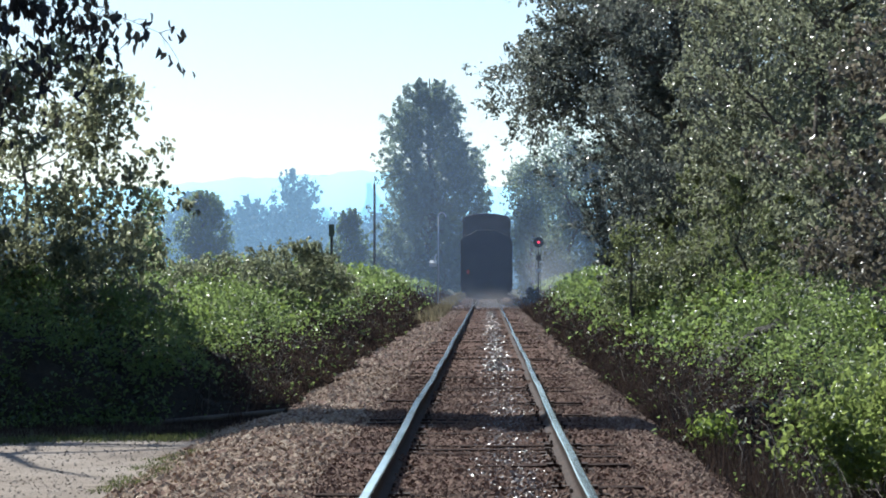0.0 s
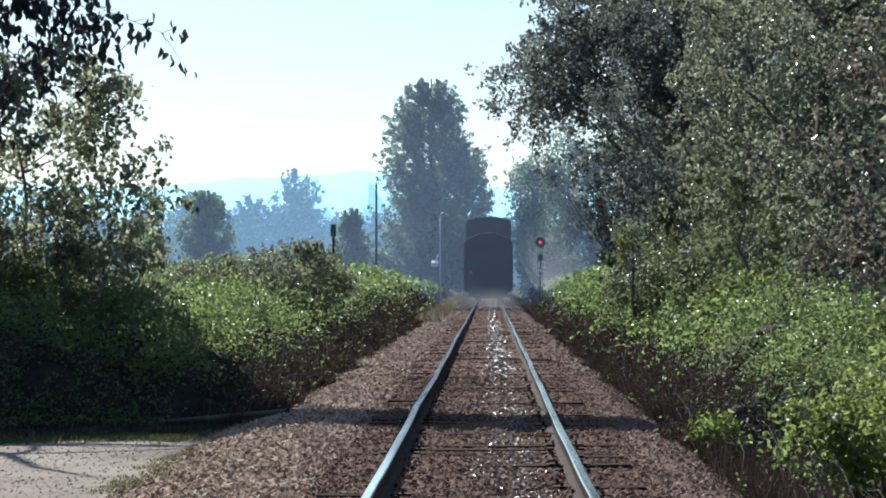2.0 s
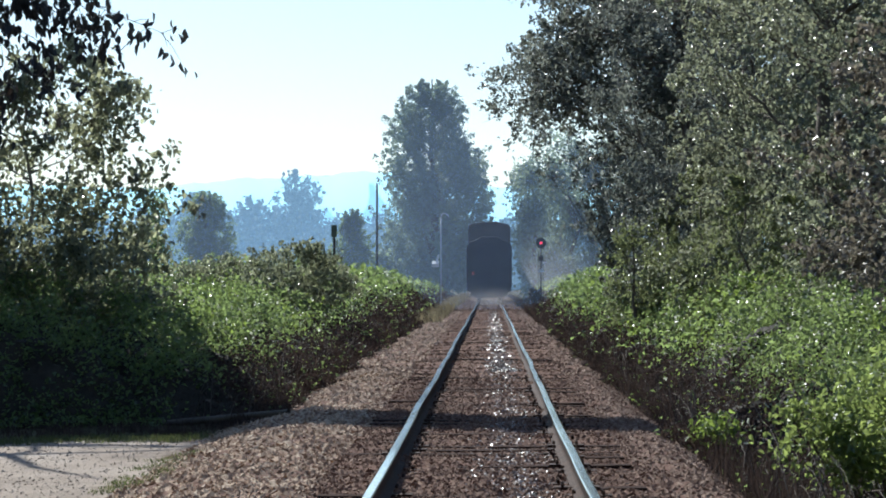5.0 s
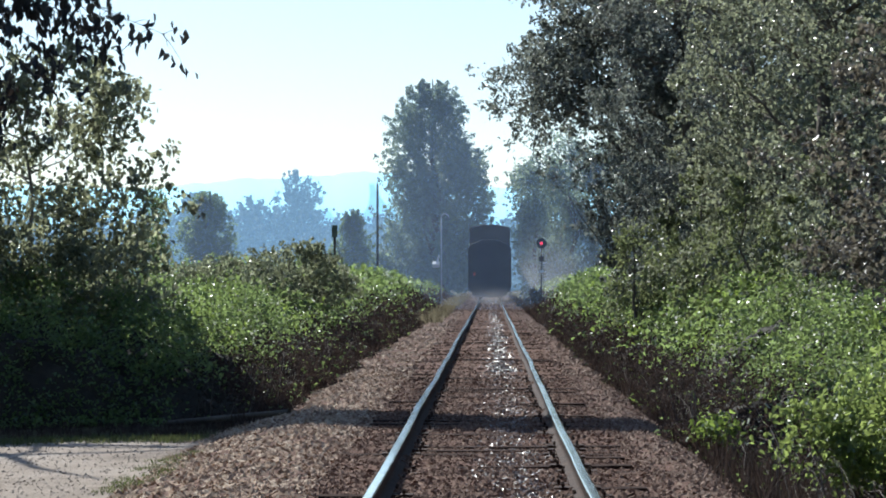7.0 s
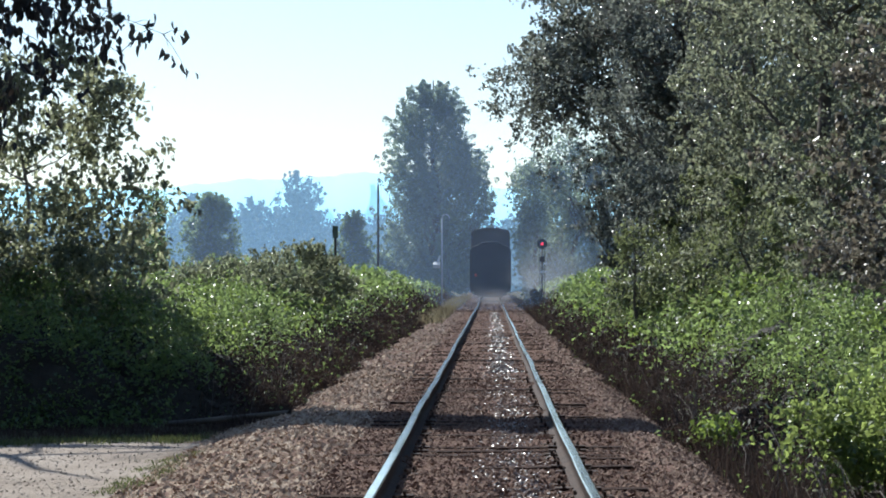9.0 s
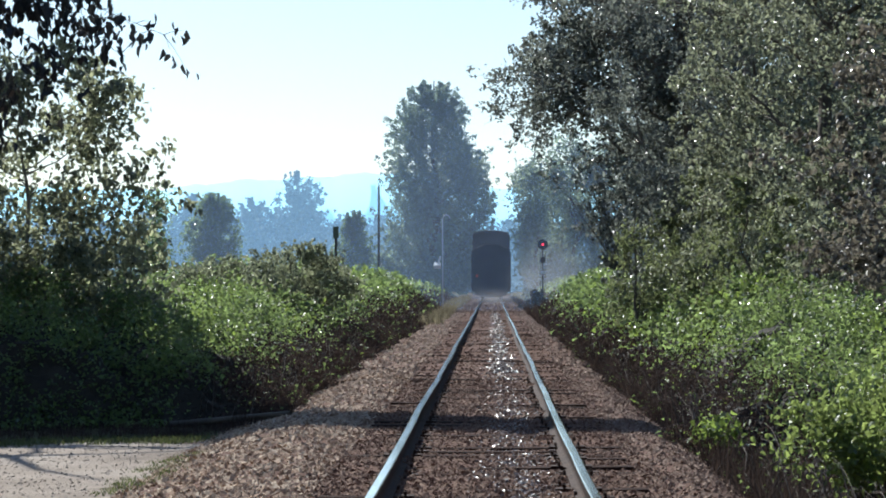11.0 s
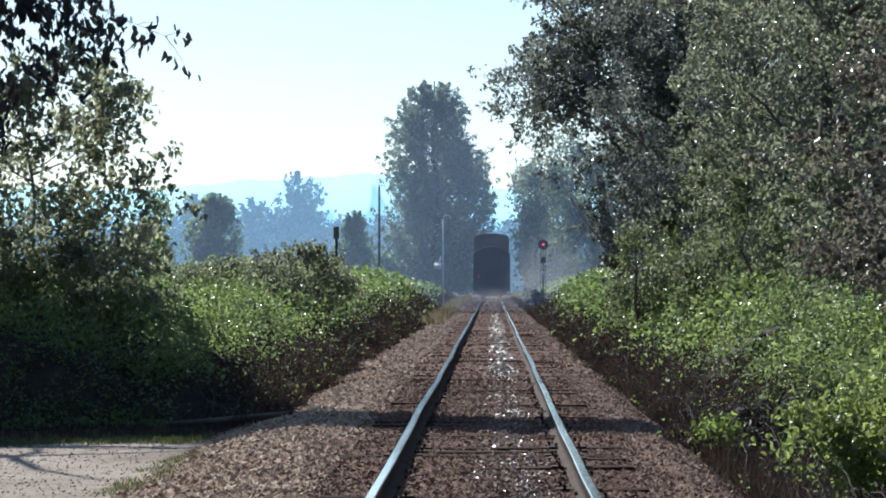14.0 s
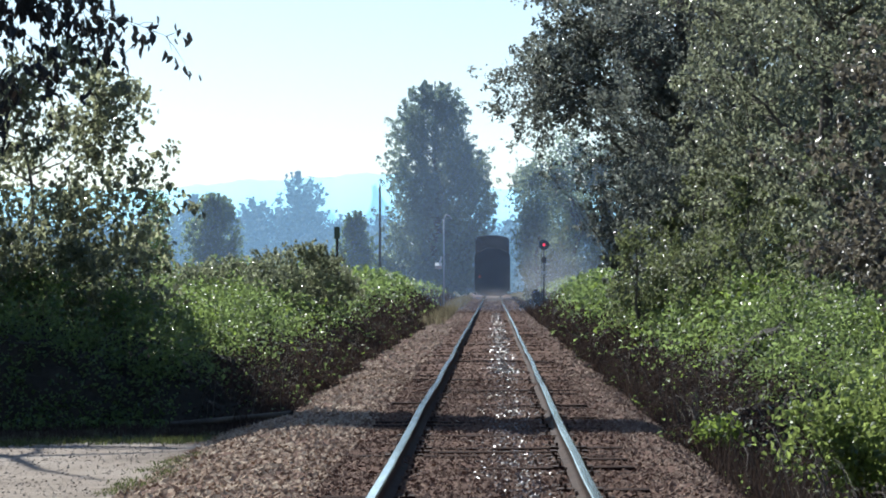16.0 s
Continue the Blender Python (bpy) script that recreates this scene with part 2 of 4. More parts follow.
def unit(v):
    return v / np.maximum(np.linalg.norm(v, axis=1, keepdims=True), 1e-6)


def leaf_mesh(name, at, size, mat, droop=0.3, slim=0.62, flat=0.3, spread=0.35, fine=False):
    """Folded, pointed leaves at the points given: six corners and four faces each."""
    n = len(at)
    d = unit(rng.normal(size=(n, 3)) * np.array([1, 1, 1.15 - flat * 0.5]) + np.array([0, 0, -droop * 2]))
    s = unit(np.cross(d, rng.normal(size=(n, 3)) * (1 - flat) + np.array([0, 0, 1.0]) * flat * 2))
    u = np.cross(s, d)
    L = (size * (1 - spread + 2 * spread * rng.random(n)))[:, None]
    W = L * slim * (0.8 + 0.4 * rng.random((n, 1))) / 2
    base, tip = at - d * L * 0.5, at + d * L * 0.5 - u * L * 0.08
    mid = at - d * L * 0.08
    left, right = mid - s * W + u * W * 0.6, mid + s * W + u * W * 0.6
    if fine:
        w = s * W + u * W * 0.5
        low, top = at - d * L * 0.22, at + d * L * 0.18 - u * L * 0.03
        verts = np.stack([base, low + w, top + w * 0.8, tip, top - s * W * 0.8 + u * W * 0.4, low - s * W + u * W * 0.5], 1).reshape(-1, 3)
        i = np.arange(n)[:, None] * 6
        faces = np.concatenate([i + np.array(q) for q in ((0, 1, 2), (0, 2, 3), (0, 3, 4), (0, 4, 5))], 1).reshape(-1, 3)
        return mesh_from(name, verts, faces, mat)
    verts = np.stack([base, right, tip, left], 1).reshape(-1, 3)
    i = np.arange(n)[:, None] * 4
    faces = np.concatenate([i + np.array([0, 1, 2]), i + np.array([0, 2, 3])], 1).reshape(-1, 3)
    return mesh_from(name, verts, faces, mat)


def tube_data(path, radii, seg=7):
    path = np.asarray(path, float)
    way = np.gradient(path, axis=0)
    way = unit(way)
    ref = np.where(np.abs(way[:, 2:3]) > 0.9, np.array([[1.0, 0, 0]]), np.array([[0, 0, 1.0]]))
    a = unit(np.cross(way, ref))
    b = np.cross(way, a)
    ang = np.linspace(0, 2 * np.pi, seg, endpoint=False)
    ring = np.cos(ang)[None, :, None] * a[:, None] + np.sin(ang)[None, :, None] * b[:, None]
    v = (path[:, None] + ring * np.asarray(radii)[:, None, None]).reshape(-1, 3)
    f = []
    for k in range(len(path) - 1):
        for j in range(seg):
            f.append((k * seg + j, k * seg + (j + 1) % seg, (k + 1) * seg + (j + 1) % seg, (k + 1) * seg + j))
    return v, np.array(f)


def tubes_mesh(name, tubes, mat, seg=7):
    vs, fs, o = [], [], 0
    for path, radii in tubes:
        v, f = tube_data(path, radii, seg)
        vs.append(v)
        fs.append(f + o)
        o += len(v)
    return mesh_from(name, np.concatenate(vs), np.concatenate(fs), mat, True)


def bent(a, b, sag=0.1, n=6):
    a, b = np.asarray(a, float), np.asarray(b, float)
    t = np.linspace(0, 1, n)[:, None]
    p = a + (b - a) * t
    return p + rng.normal(size=(n, 3)) * np.linalg.norm(b - a) * 0.025 * (t * (1 - t) * 4) + np.array([0, 0, 1]) * sag * np.linalg.norm(b - a) * (t * (1 - t) * 4)


def ellipsoid_points(c, r, n, gap=0.0, seed=0, scale=1.6, hollow=0.45):
    """Points in an uneven ellipsoid, denser to its outside, with gaps where the waves are low."""
    m = int(n * (2.6 if gap > -0.5 else 1.3))
    d = unit(rng.normal(size=(m, 3)))
    rad = (hollow + (1 - hollow) * rng.random((m, 1)) ** 0.6)
    wob = 1 + 0.22 * lumps(d * 1.0, 4.0, seed + 5)[:, None]
    p = d * rad * wob * np.asarray(r) + np.asarray(c)
    keep = lumps(p, scale, seed) > gap
    p = p[keep]
    return p[:n]


def clumped(p, per, spread):
    """Sprays of leaves along short twigs through the points p."""
    way = unit(rng.normal(size=p.shape) + np.array([0, 0, 0.25]))
    q = np.repeat(p, per, axis=0)
    t = rng.normal(size=(len(q), 1)) * spread * 1.5
    return q + np.repeat(way, per, axis=0) * t + rng.normal(size=q.shape) * spread * 0.5


def sprays(p, c, per, length):
    """Leafy shoots growing outwards and up from the points p round the centre c, tapering to their tips."""
    way = unit(unit(p - np.asarray(c)) + np.array([0, 0, 0.45]) + rng.normal(size=p.shape) * 0.55)
    q = np.repeat(p, per, axis=0)
    reach = np.repeat(length * (0.4 + 0.9 * rng.random((len(p), 1))), per, axis=0)
    t = rng.random((len(q), 1))
    side = np.clip(rng.normal(size=q.shape), -1.6, 1.6) * length * 0.16 * (1.15 - t)
    bow = np.array([0, 0, -0.25]) * reach * t * t
    return q + np.repeat(way, per, axis=0) * reach * t + side + bow


def tree(name, at, height, radius, blobs, leaf, mat, label, group="", bark=BARK, per=8, spread=0.3, gap=-0.1,
         droop=0.35, limbs=9, lean=(0, 0), scale=1.4, category="tree", flat=0.3, lobes=10, slope=0.8, fine=False, shoot=0.0):
    """A tree: tapered trunk and limbs, and a crown of sprays of leaves in uneven lobes. blobs: centre, radii, number of leaves."""
    base = thing(name, at, label, category, group)
    top = np.array([lean[0], lean[1], height])
    trunk = bent((0, 0, -0.2), top, 0.0, 8) * np.array([1, 1, 1])
    tubes = [(trunk, np.linspace(radius, radius * 0.15, 8))]
    leaves = []
    for k, (c, r, n) in enumerate(blobs):
        seed, many = 17 * k + int(abs(at[1]) * 3), max(8, n // per)
        pts = [ellipsoid_points(c, np.asarray(r) * 0.8, many // (5 if lobes else 1), gap, seed, scale)]
        for j in range(lobes):
            way = unit(rng.normal(size=(1, 3)))[0]
            size = np.asarray(r) * (0.24 + 0.2 * rng.random())
            pts.append(ellipsoid_points(np.asarray(c) + way * np.asarray(r) * 0.72, size, many * 4 // (5 * lobes), gap - 0.3, seed + j, scale * 1.5, 0.2))
        pts = np.concatenate(pts)
        if not len(pts):
            continue
        leaves.append(sprays(pts, c, per, shoot) if shoot else clumped(pts, per, spread))
        for j in range(max(2, limbs // len(blobs))):
            end = pts[rng.integers(len(pts))]
            z = np.clip(end[2] - np.linalg.norm(end[:2]) * slope, height * 0.12, height * 0.9)
            start = trunk[int(np.clip(z / height * 7, 0, 7))]
            path = bent(start, end, 0.06)
            tubes.append((path, np.linspace(radius * 0.33, 0.012, 6)))
            for q in range(3):
                twig = pts[rng.integers(len(pts))]
                s = path[3 + q % 3]
                if np.linalg.norm(twig - s) < max(r) * 0.9:
                    tubes.append((bent(s, twig, 0.04, 4), np.linspace(radius * 0.12, 0.006, 4)))
    under("trunk", tubes_mesh("trunk", tubes, bark), base)
    under("crown", leaf_mesh("crown", np.concatenate(leaves), leaf, mat, droop, flat=flat, fine=fine), base)
    return base


def branched(name, at, height, radius, profile, boughs, per, leaf, mat, label, group="", bark=BARK, category="tree", fine=False,
             climb=0.6, lean=(0, 0), tuft=0.16, droop=0.35, bare=0.15, deep=0.85, kind="", stub=0.2, limbed=0.11):
    """A tree grown bough by bough. profile: height over the foot, reach to the left, reach to the right."""
    base = thing(name, at, label, category, group, kind)
    trunk = bent((0, 0, -0.2), (lean[0], lean[1], height), 0.0, 10)
    tubes, leaves = [(trunk, np.linspace(radius, radius * 0.12, 10))], []
    pz, pl, pr = (np.array([p[k] for p in profile], float) for k in range(3))
    limb_points = [trunk[int(len(trunk) * 0.25):]]
    for i in range(boughs):
        main = i < boughs * limbed
        z = pz[0] + (pz[-1] - pz[0]) * rng.random()
        left, right = np.interp(z, pz, pl), np.interp(z, pz, pr)
        a = rng.random() * math.tau
        f = 0.6 + (0.2 if main and limbed < 1 else 0.46) * rng.random() ** 0.7
        tip = np.array([(right if math.cos(a) > 0 else left) * math.cos(a) * f, (left + right) / 2 * deep * math.sin(a) * f, z])
        if main:
            foot = float(np.clip(z - climb * np.linalg.norm(tip[:2]) - 0.05 * height, height * 0.08, height * 0.97))
            start = np.array([np.interp(foot, trunk[:, 2], trunk[:, k]) for k in range(3)])
        else:
            near = np.concatenate(limb_points)
            want = tip * np.array([0.6, 0.6, 1.0]) - np.array([0, 0, 0.04 * height])
            start = near[np.argmin(np.linalg.norm(near - want, axis=1))]
        path = bent(start, tip, -0.08 if main else 0.05, 7)
        if main:
            limb_points.append(path[2:])
        long = np.linalg.norm(tip - start)
        thick = radius * (0.25 if main and limbed < 1 else 0.07)
        tubes.append((path, np.linspace(thick, 0.12 * thick, 7)))
        shoots = 7
        t0 = bare + (1 - bare) * (np.arange(shoots) + rng.random(shoots)) / shoots
        root = np.stack([np.interp(t0, np.linspace(0, 1, 7), path[:, i]) for i in range(3)], 1)
        way = unit(np.tile((tip - start) / max(long, 0.01), (shoots, 1)) + rng.normal(size=(shoots, 3)) * 0.7 + np.array([0, 0, 0.2]))
        long = min(max(long, stub * pl.max() + 0.3), 0.6 * pl.max() + 0.6)
        reach = long * 0.42 * (1.25 - t0)[:, None] * (0.6 + 0.8 * rng.random((shoots, 1)))
        k = rng.integers(0, shoots, per)
        t = rng.random((per, 1)) ** 0.8
        p = root[k] + way[k] * reach[k] * t + np.clip(rng.normal(size=(per, 3)), -1.7, 1.7) * tuft * long * 0.4 * (1.2 - t)
        leaves.append(p)
    under("trunk", tubes_mesh("trunk", tubes, bark, 4), base)
    under("crown", leaf_mesh("crown", np.concatenate(leaves), leaf, mat, droop, fine=fine), base)
    return base


# ---- ground, road and ballast ----
def smooth(a, b, x):
    t = np.clip((x - a) / (b - a), 0, 1)
    return t * t * (3 - 2 * t)


def ground_z(x, y):
    """Height of the ground: the ballast's flat top, its shoulders, the track to the left and the ditch on the right."""
    left = -0.30 * smooth(1.9, 3.6, -x) - 0.08 * smooth(4, 9, -x)
    right = -0.55 * smooth(1.7, 2.9, x) + 0.35 * smooth(3.2, 5.0, x)
    p = np.stack([x, y, 0 * x], -1)
    return left + right - 0.012 + 0.022 * lumps(p, 2.2, 3) * (np.abs(x) < 3) + 0.04 * lumps(p, 0.5, 4) * (np.abs(x) > 2.5)


def grid_mesh(name, xs, ys, mats, pick=None, lift=0.0):
    X, Y = np.meshgrid(xs, ys)
    Z = ground_z(X.ravel(), Y.ravel()) + lift
    v = np.stack([X.ravel(), Y.ravel(), Z], 1)
    i = (np.arange(len(ys) - 1)[:, None] * len(xs) + np.arange(len(xs) - 1)[None]).ravel()[:, None]
    f = i + np.array([0, 1, len(xs) + 1, len(xs)])
    idx = None
    if pick is not None:
        c = v[f].mean(1)
        idx = pick(c[:, 0], c[:, 1])
    return mesh_from(name, v, f, mats, True, idx)


xs = np.unique(np.concatenate([np.linspace(-9, 6, 101), [-4000, -1500, -600, -250, -120, -70, -45, -30, -22, -16, -12, 8, 11, 16, 24, 40, 80, 200, 600, 1500, 4000]]))
ys = np.unique(np.concatenate([np.arange(-12, 60, 0.45), np.arange(60, 160, 1.0), np.arange(160, 320, 5.0), [-4000, -1000, -300, -100, -50, -25, 380, 480, 650, 900, 1400, 2200, 3200, 4500]]))
tagged(new("ground", grid_mesh("ground", xs, ys, GROUND)),
       "grassy ground with a brown ballast bed and a pale gravel road", "ground", kind="structure")


def stones(name, x0, x1, y0, y1, n, size, mat, label, near=1.6, sunk=0.46, middle=None):
    """Loose crushed stones: crooked faceted lumps half sunk in the ground, denser towards the near end."""
    t = rng.random(n)
    y = y0 + (y1 - y0) * t ** near
    x = x0 + (x1 - x0) * rng.random(n) if middle is None else middle + rng.normal(size=n) * (x1 - x0) / 4 + 0.05 * np.sin(y * 1.7)
    z = ground_z(x, y)
    s = size * (0.55 + 0.9 * rng.random(n) ** 1.5)
    oct_ = np.array([[1, 0, -0.35], [-1, 0, -0.35], [0, 1, -0.35], [0, -1, -0.35], [0, 0, 1]], float)
    v = oct_[None] * (0.7 + 0.6 * rng.random((n, 5, 1))) + rng.normal(size=(n, 5, 3)) * 0.22
    turn, ca = rng.random(n) * math.tau, np.zeros(n)
    R = np.stack([np.cos(turn), -np.sin(turn), ca, np.sin(turn), np.cos(turn), ca, ca, ca, ca + 1], 1).reshape(n, 3, 3)
    v[:, 4, :2] += rng.normal(size=(n, 2)) * 0.6
    v = np.einsum("nij,nkj->nki", R, v) * (s / 2)[:, None, None] * np.array([1.05, 1.0, 0.62])
    v += np.stack([x, y, z + s * (0.5 - sunk)], 1)[:, None]
    f = np.array([[0, 2, 4], [2, 1, 4], [1, 3, 4], [3, 0, 4]])
    faces = (np.arange(n)[:, None, None] * 5 + f[None]).reshape(-1, 3)
    return tagged(new(name, mesh_from(name, v.reshape(-1, 3), faces, mat)), label, "gravel", kind="stuff")


stones("ballast_gravel", -1.45, 1.45, 14.5, 40, 40000, 0.045, BALLAST, "dark brown crushed ballast stones between ties and rails")
stones("ballast_gravel", -1.45, 1.45, 39, 140, 9000, 0.07, BALLAST, "dark brown crushed ballast stones between ties and rails", 1.8)
stones("ballast_gravel", -2.6, 2.2, -8, 14.5, 4500, 0.06, BALLAST, "dark brown crushed ballast stones between ties and rails", 1.0)
stones("ballast_gravel", -2.2, 2.2, 130, 245, 6000, 0.16, BALLAST, "dark brown crushed ballast stones between ties and rails", 1.3)
stones("shoulder_gravel", -3.3, -1.3, 14, 44, 20000, 0.058, SHOULDER, "dusty tan ballast stones on the shoulder of the track")
stones("shoulder_gravel", -2.8, -1.3, 42, 140, 6000, 0.08, SHOULDER, "dusty tan ballast stones on the shoulder of the track", 1.8)
stones("shoulder_gravel", 1.3, 2.8, 14, 44, 17000, 0.045, VERGE, "brown ballast stones on the shoulder of the track")
stones("shoulder_gravel", 1.3, 2.4, 42, 140, 4000, 0.08, VERGE, "brown ballast stones on the shoulder of the track", 1.8)
stones("oily_gravel", -0.05, 0.58, 14, 46, 6500, 0.031, OILED, "dark oil-stained glinting stones between the rails", 1.5, 0.4, 0.27)
stones("oily_gravel", 0.0, 0.5, 44, 140, 3500, 0.055, OILED, "dark oil-stained glinting stones between the rails", 1.8, 0.4, 0.25)
stones("road_gravel", -7.5, -3.2, 17, 29.8, 6000, 0.035, ROADSTONE, "pale loose gravel on the dirt road", 1.2, 0.5)


stones("road_gravel", -3.0, -1.7, 132, 165, 2600, 0.12, ROADSTONE, "pale loose gravel spilled beside the far track", 1.0)


# ---- the track ----
def railway():
    track = thing("railway_track", (0, 0, 0), "straight single railway track with worn shiny rails on old timber ties", "railway track", kind="structure")
    half = [(-0.07, 0.0), (-0.07, 0.012), (-0.02, 0.03), (-0.0085, 0.045), (-0.0085, 0.125), (-0.034, 0.138), (-0.037, 0.172), (-0.028, 0.18)]
    prof = half + [(-a, b) for a, b in reversed(half)]
    k = len(prof)
    ry = np.concatenate([np.arange(-14, 120, 0.4), np.arange(120, 700, 8.0)])
    for side in (-1, 1):
        wob = 0.005 * np.sin(ry * 0.42 + side) + 0.003 * np.sin(ry * 1.13 + 2 * side) + 0.008 * np.sin(ry * 0.17)
        dip = 0.006 * np.sin(ry * 0.53 + side * 2) + 0.003 * np.sin(ry * 1.31)
        v = np.array([[side * 0.7525 + a + wob[i], y, b + dip[i] - 0.004] for i, y in enumerate(ry) for a, b in prof])
        f, idx = [], []
        for i in range(len(ry) - 1):
            for j in range(k):
                f.append((i * k + j, (i + 1) * k + j, (i + 1) * k + (j + 1) % k, i * k + (j + 1) % k))
                idx.append(0 if j in (6, 7, 8) else 1)
        under("rail", mesh_from("rail", v, f, [STEEL, RUST], False, idx), track, "worn bright rail head over a rusty web")
    bm = add_box(bmesh.new(), (0, 0, -0.09), (2.6, 0.23, 0.18), 0.012)
    first = part("tie", bm, TIMBER, track)
    bm = add_box(bmesh.new(), (0, 0, 0.004), (0.36, 0.19, 0.018), 0.004)
    for sx in (-0.13, 0.13):
        for sy in (-0.06, 0.06):
            add_box(bm, (sx * 0.85, sy, 0.03), (0.022, 0.03, 0.03))
    plate = part("tie_plate", bm, RUST, first)
    plate.location = (0.7525, 0, 0)
    p2 = under("tie_plate", plate.data, first)
    p2.location = (-0.7525, 0, 0)
    first.location = (0, -8, -0.01)
    for i in range(1, 225):
        o = under("tie", first.data, track)
        o.location = (rng.normal() * 0.02, -8 + i * 0.5 + rng.normal() * 0.02, -0.027 + 0.022 * rng.random())
        o.rotation_euler = (0, rng.normal() * 0.008, rng.normal() * 0.012)
        if 44 < i < 100:
            for sx in (-0.7525, 0.7525):
                q = under("tie_plate", plate.data, o)
                q.location = (sx, 0, 0)


railway()


# ---- brambles, weeds and grass ----
def thicket(name, y0, y1, x_edge, x_back, crest, leaf, n, mat, label, group, side, rise=1.6, dry=0.25, seed=0, bare=1.0):
    """Tangled brambles: leaf sprays over a lumpy slope that rises away from the track, dry canes at its foot."""
    mid = (y0 + y1) / 2
    base = thing(name, (0, mid, 0), label, "bush", group)
    def rise_of(w, p):
        """Height over the ground: mounds parted by shaded creases, tapering at the open near end."""
        high = np.interp(p[:, 1], [c[0] for c in crest], [c[1] for c in crest])
        mound = lumps(p, 1.2, 20) * 0.2
        flat = high * (1 - np.exp(-(w + 0.08) / rise * 1.7)) * (1 + mound)
        crease = np.exp(-(lumps(p, 2.1, 33) / 0.3) ** 2) + 0.75 * np.exp(-(lumps(p, 4.2, 35) / 0.3) ** 2)
        end = smooth(crest[0][0], crest[0][0] + 1.3, p[:, 1])
        return (flat + np.minimum(1, flat) * (0.26 - 0.6 * crease)) * end

    # A lumpy sheet added below the leaves blocks light and darkens the gaps.
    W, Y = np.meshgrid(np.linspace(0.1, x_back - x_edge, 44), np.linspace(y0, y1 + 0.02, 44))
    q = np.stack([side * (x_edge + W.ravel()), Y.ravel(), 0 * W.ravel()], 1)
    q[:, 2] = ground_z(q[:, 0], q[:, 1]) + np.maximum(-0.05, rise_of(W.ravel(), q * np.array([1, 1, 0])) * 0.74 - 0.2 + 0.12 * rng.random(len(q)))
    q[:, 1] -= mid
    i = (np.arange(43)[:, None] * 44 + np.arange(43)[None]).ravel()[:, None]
    under("inner_shade_sheet", mesh_from("inner_shade_sheet", q, i + np.array([0, 1, 45, 44]), SHADE_SHEET), base, "added dark brown sheet under the leaves that blocks light")
    per = 9
    y = np.repeat(y0 + (y1 - y0) * rng.random(n // per), per)
    w = np.repeat(rng.random(n // per) ** 1.5 * (x_back - x_edge), per)
    n = len(y)
    y, w = y + rng.normal(size=n) * leaf * 1.3, np.maximum(0, w + rng.normal(size=n) * leaf * 1.3)
    x = side * (x_edge + w + 0.2 * np.sin(y * 0.9) + 0.14 * np.sin(y * 2.3 + 1))
    p0 = np.stack([x, y, 0 * x], 1)
    h = rise_of(w, p0) * (1 + np.repeat(rng.normal(size=n // per), per) * 0.06)
    depth = np.where(rng.random(n) < 0.85, rng.random(n) * 0.25, rng.random(n) * 0.9) * np.minimum(1, h)
    z = ground_z(x, y) + np.maximum(0.03, h - depth)
    at = np.stack([x, y - mid, z], 1) + rng.normal(size=(n, 3)) * 0.05
    is_dry = (h - depth < 0.75 * (0.5 + 0.8 * rng.random(n)) * dry * 2) & (w < 1.6)
    is_dry = (is_dry | (w < bare * (0.6 + 0.6 * rng.random(n)))) & (rng.random(n) < 0.965)
    is_green = ~is_dry
    n_lime = (lumps(p0, 2.0, seed + 9) > 0.45) & (rng.random(n) < 0.6) & ~is_dry
    under("foliage", leaf_mesh("foliage", at[is_green & ~n_lime], leaf, mat, 0.06, 0.78, 0.62, fine=False), base)
    under("pale_foliage", leaf_mesh("pale_foliage", at[n_lime], leaf, LIME_LEAF, 0.06, 0.78, 0.62, fine=False), base, "yellowing leaves")
    is_dry &= rng.random(n) < np.where(w < bare, 0.9, 0.5)
    if is_dry.sum() > 3:
        under("dry_leaves", leaf_mesh("dry_leaves", at[is_dry], leaf * 0.8, DRY, 0.4, 0.45, 0.1), base, "withered brown leaves")
    tubes = []
    for _ in range(60):
        yy = y0 + (y1 - y0) * rng.random()
        xx = x_edge + rng.random() * 1.2
        a = np.array([side * xx, yy - mid, 0.0])
        a[2] = ground_z(np.array([a[0]]), np.array([yy]))[0]
        e = a + np.array([-side * 0.3 * rng.random(), rng.normal() * 0.6, 0.25 + 0.6 * rng.random()])
        tubes.append((bent(a, e, 0.2, 5), np.linspace(0.006, 0.002, 5)))
    tagged(under("cane_tangle", tubes_mesh("cane_tangle", tubes, BARK, 4), base, "bare arching canes"), kind="stuff")
    return base


LEFT = "brambles on the left of the track"
lefts = [(33.2, 38, 1.55, 0.064, 30000), (38, 46, 1.75, 0.072, 34000), (46, 58, 1.75, 0.084, 28000), (58, 76, 1.8, 0.11, 22000),
         (76, 100, 2.1, 0.15, 22000), (100, 145, 2.3, 0.19, 16000), (145, 240, 1.7, 0.3, 9000)]
for k, (a, b, top, leaf, n) in enumerate(lefts):
    thicket("bramble_thicket", a, b, 2.75 if a < 140 else 3.2, 11.0, [(33.2, 1.7), (40, 1.8), (72, 1.8), (90, 2.3), (140, 2.4), (240, 1.7)], leaf, n, BRAMBLE, "sunlit green bramble thicket with withered canes beside the track", LEFT, -1, 2.7, 0.6, 20 + k, 1.1 if a < 58 else 1.4)
RIGHT = "brambles on the right of the track"
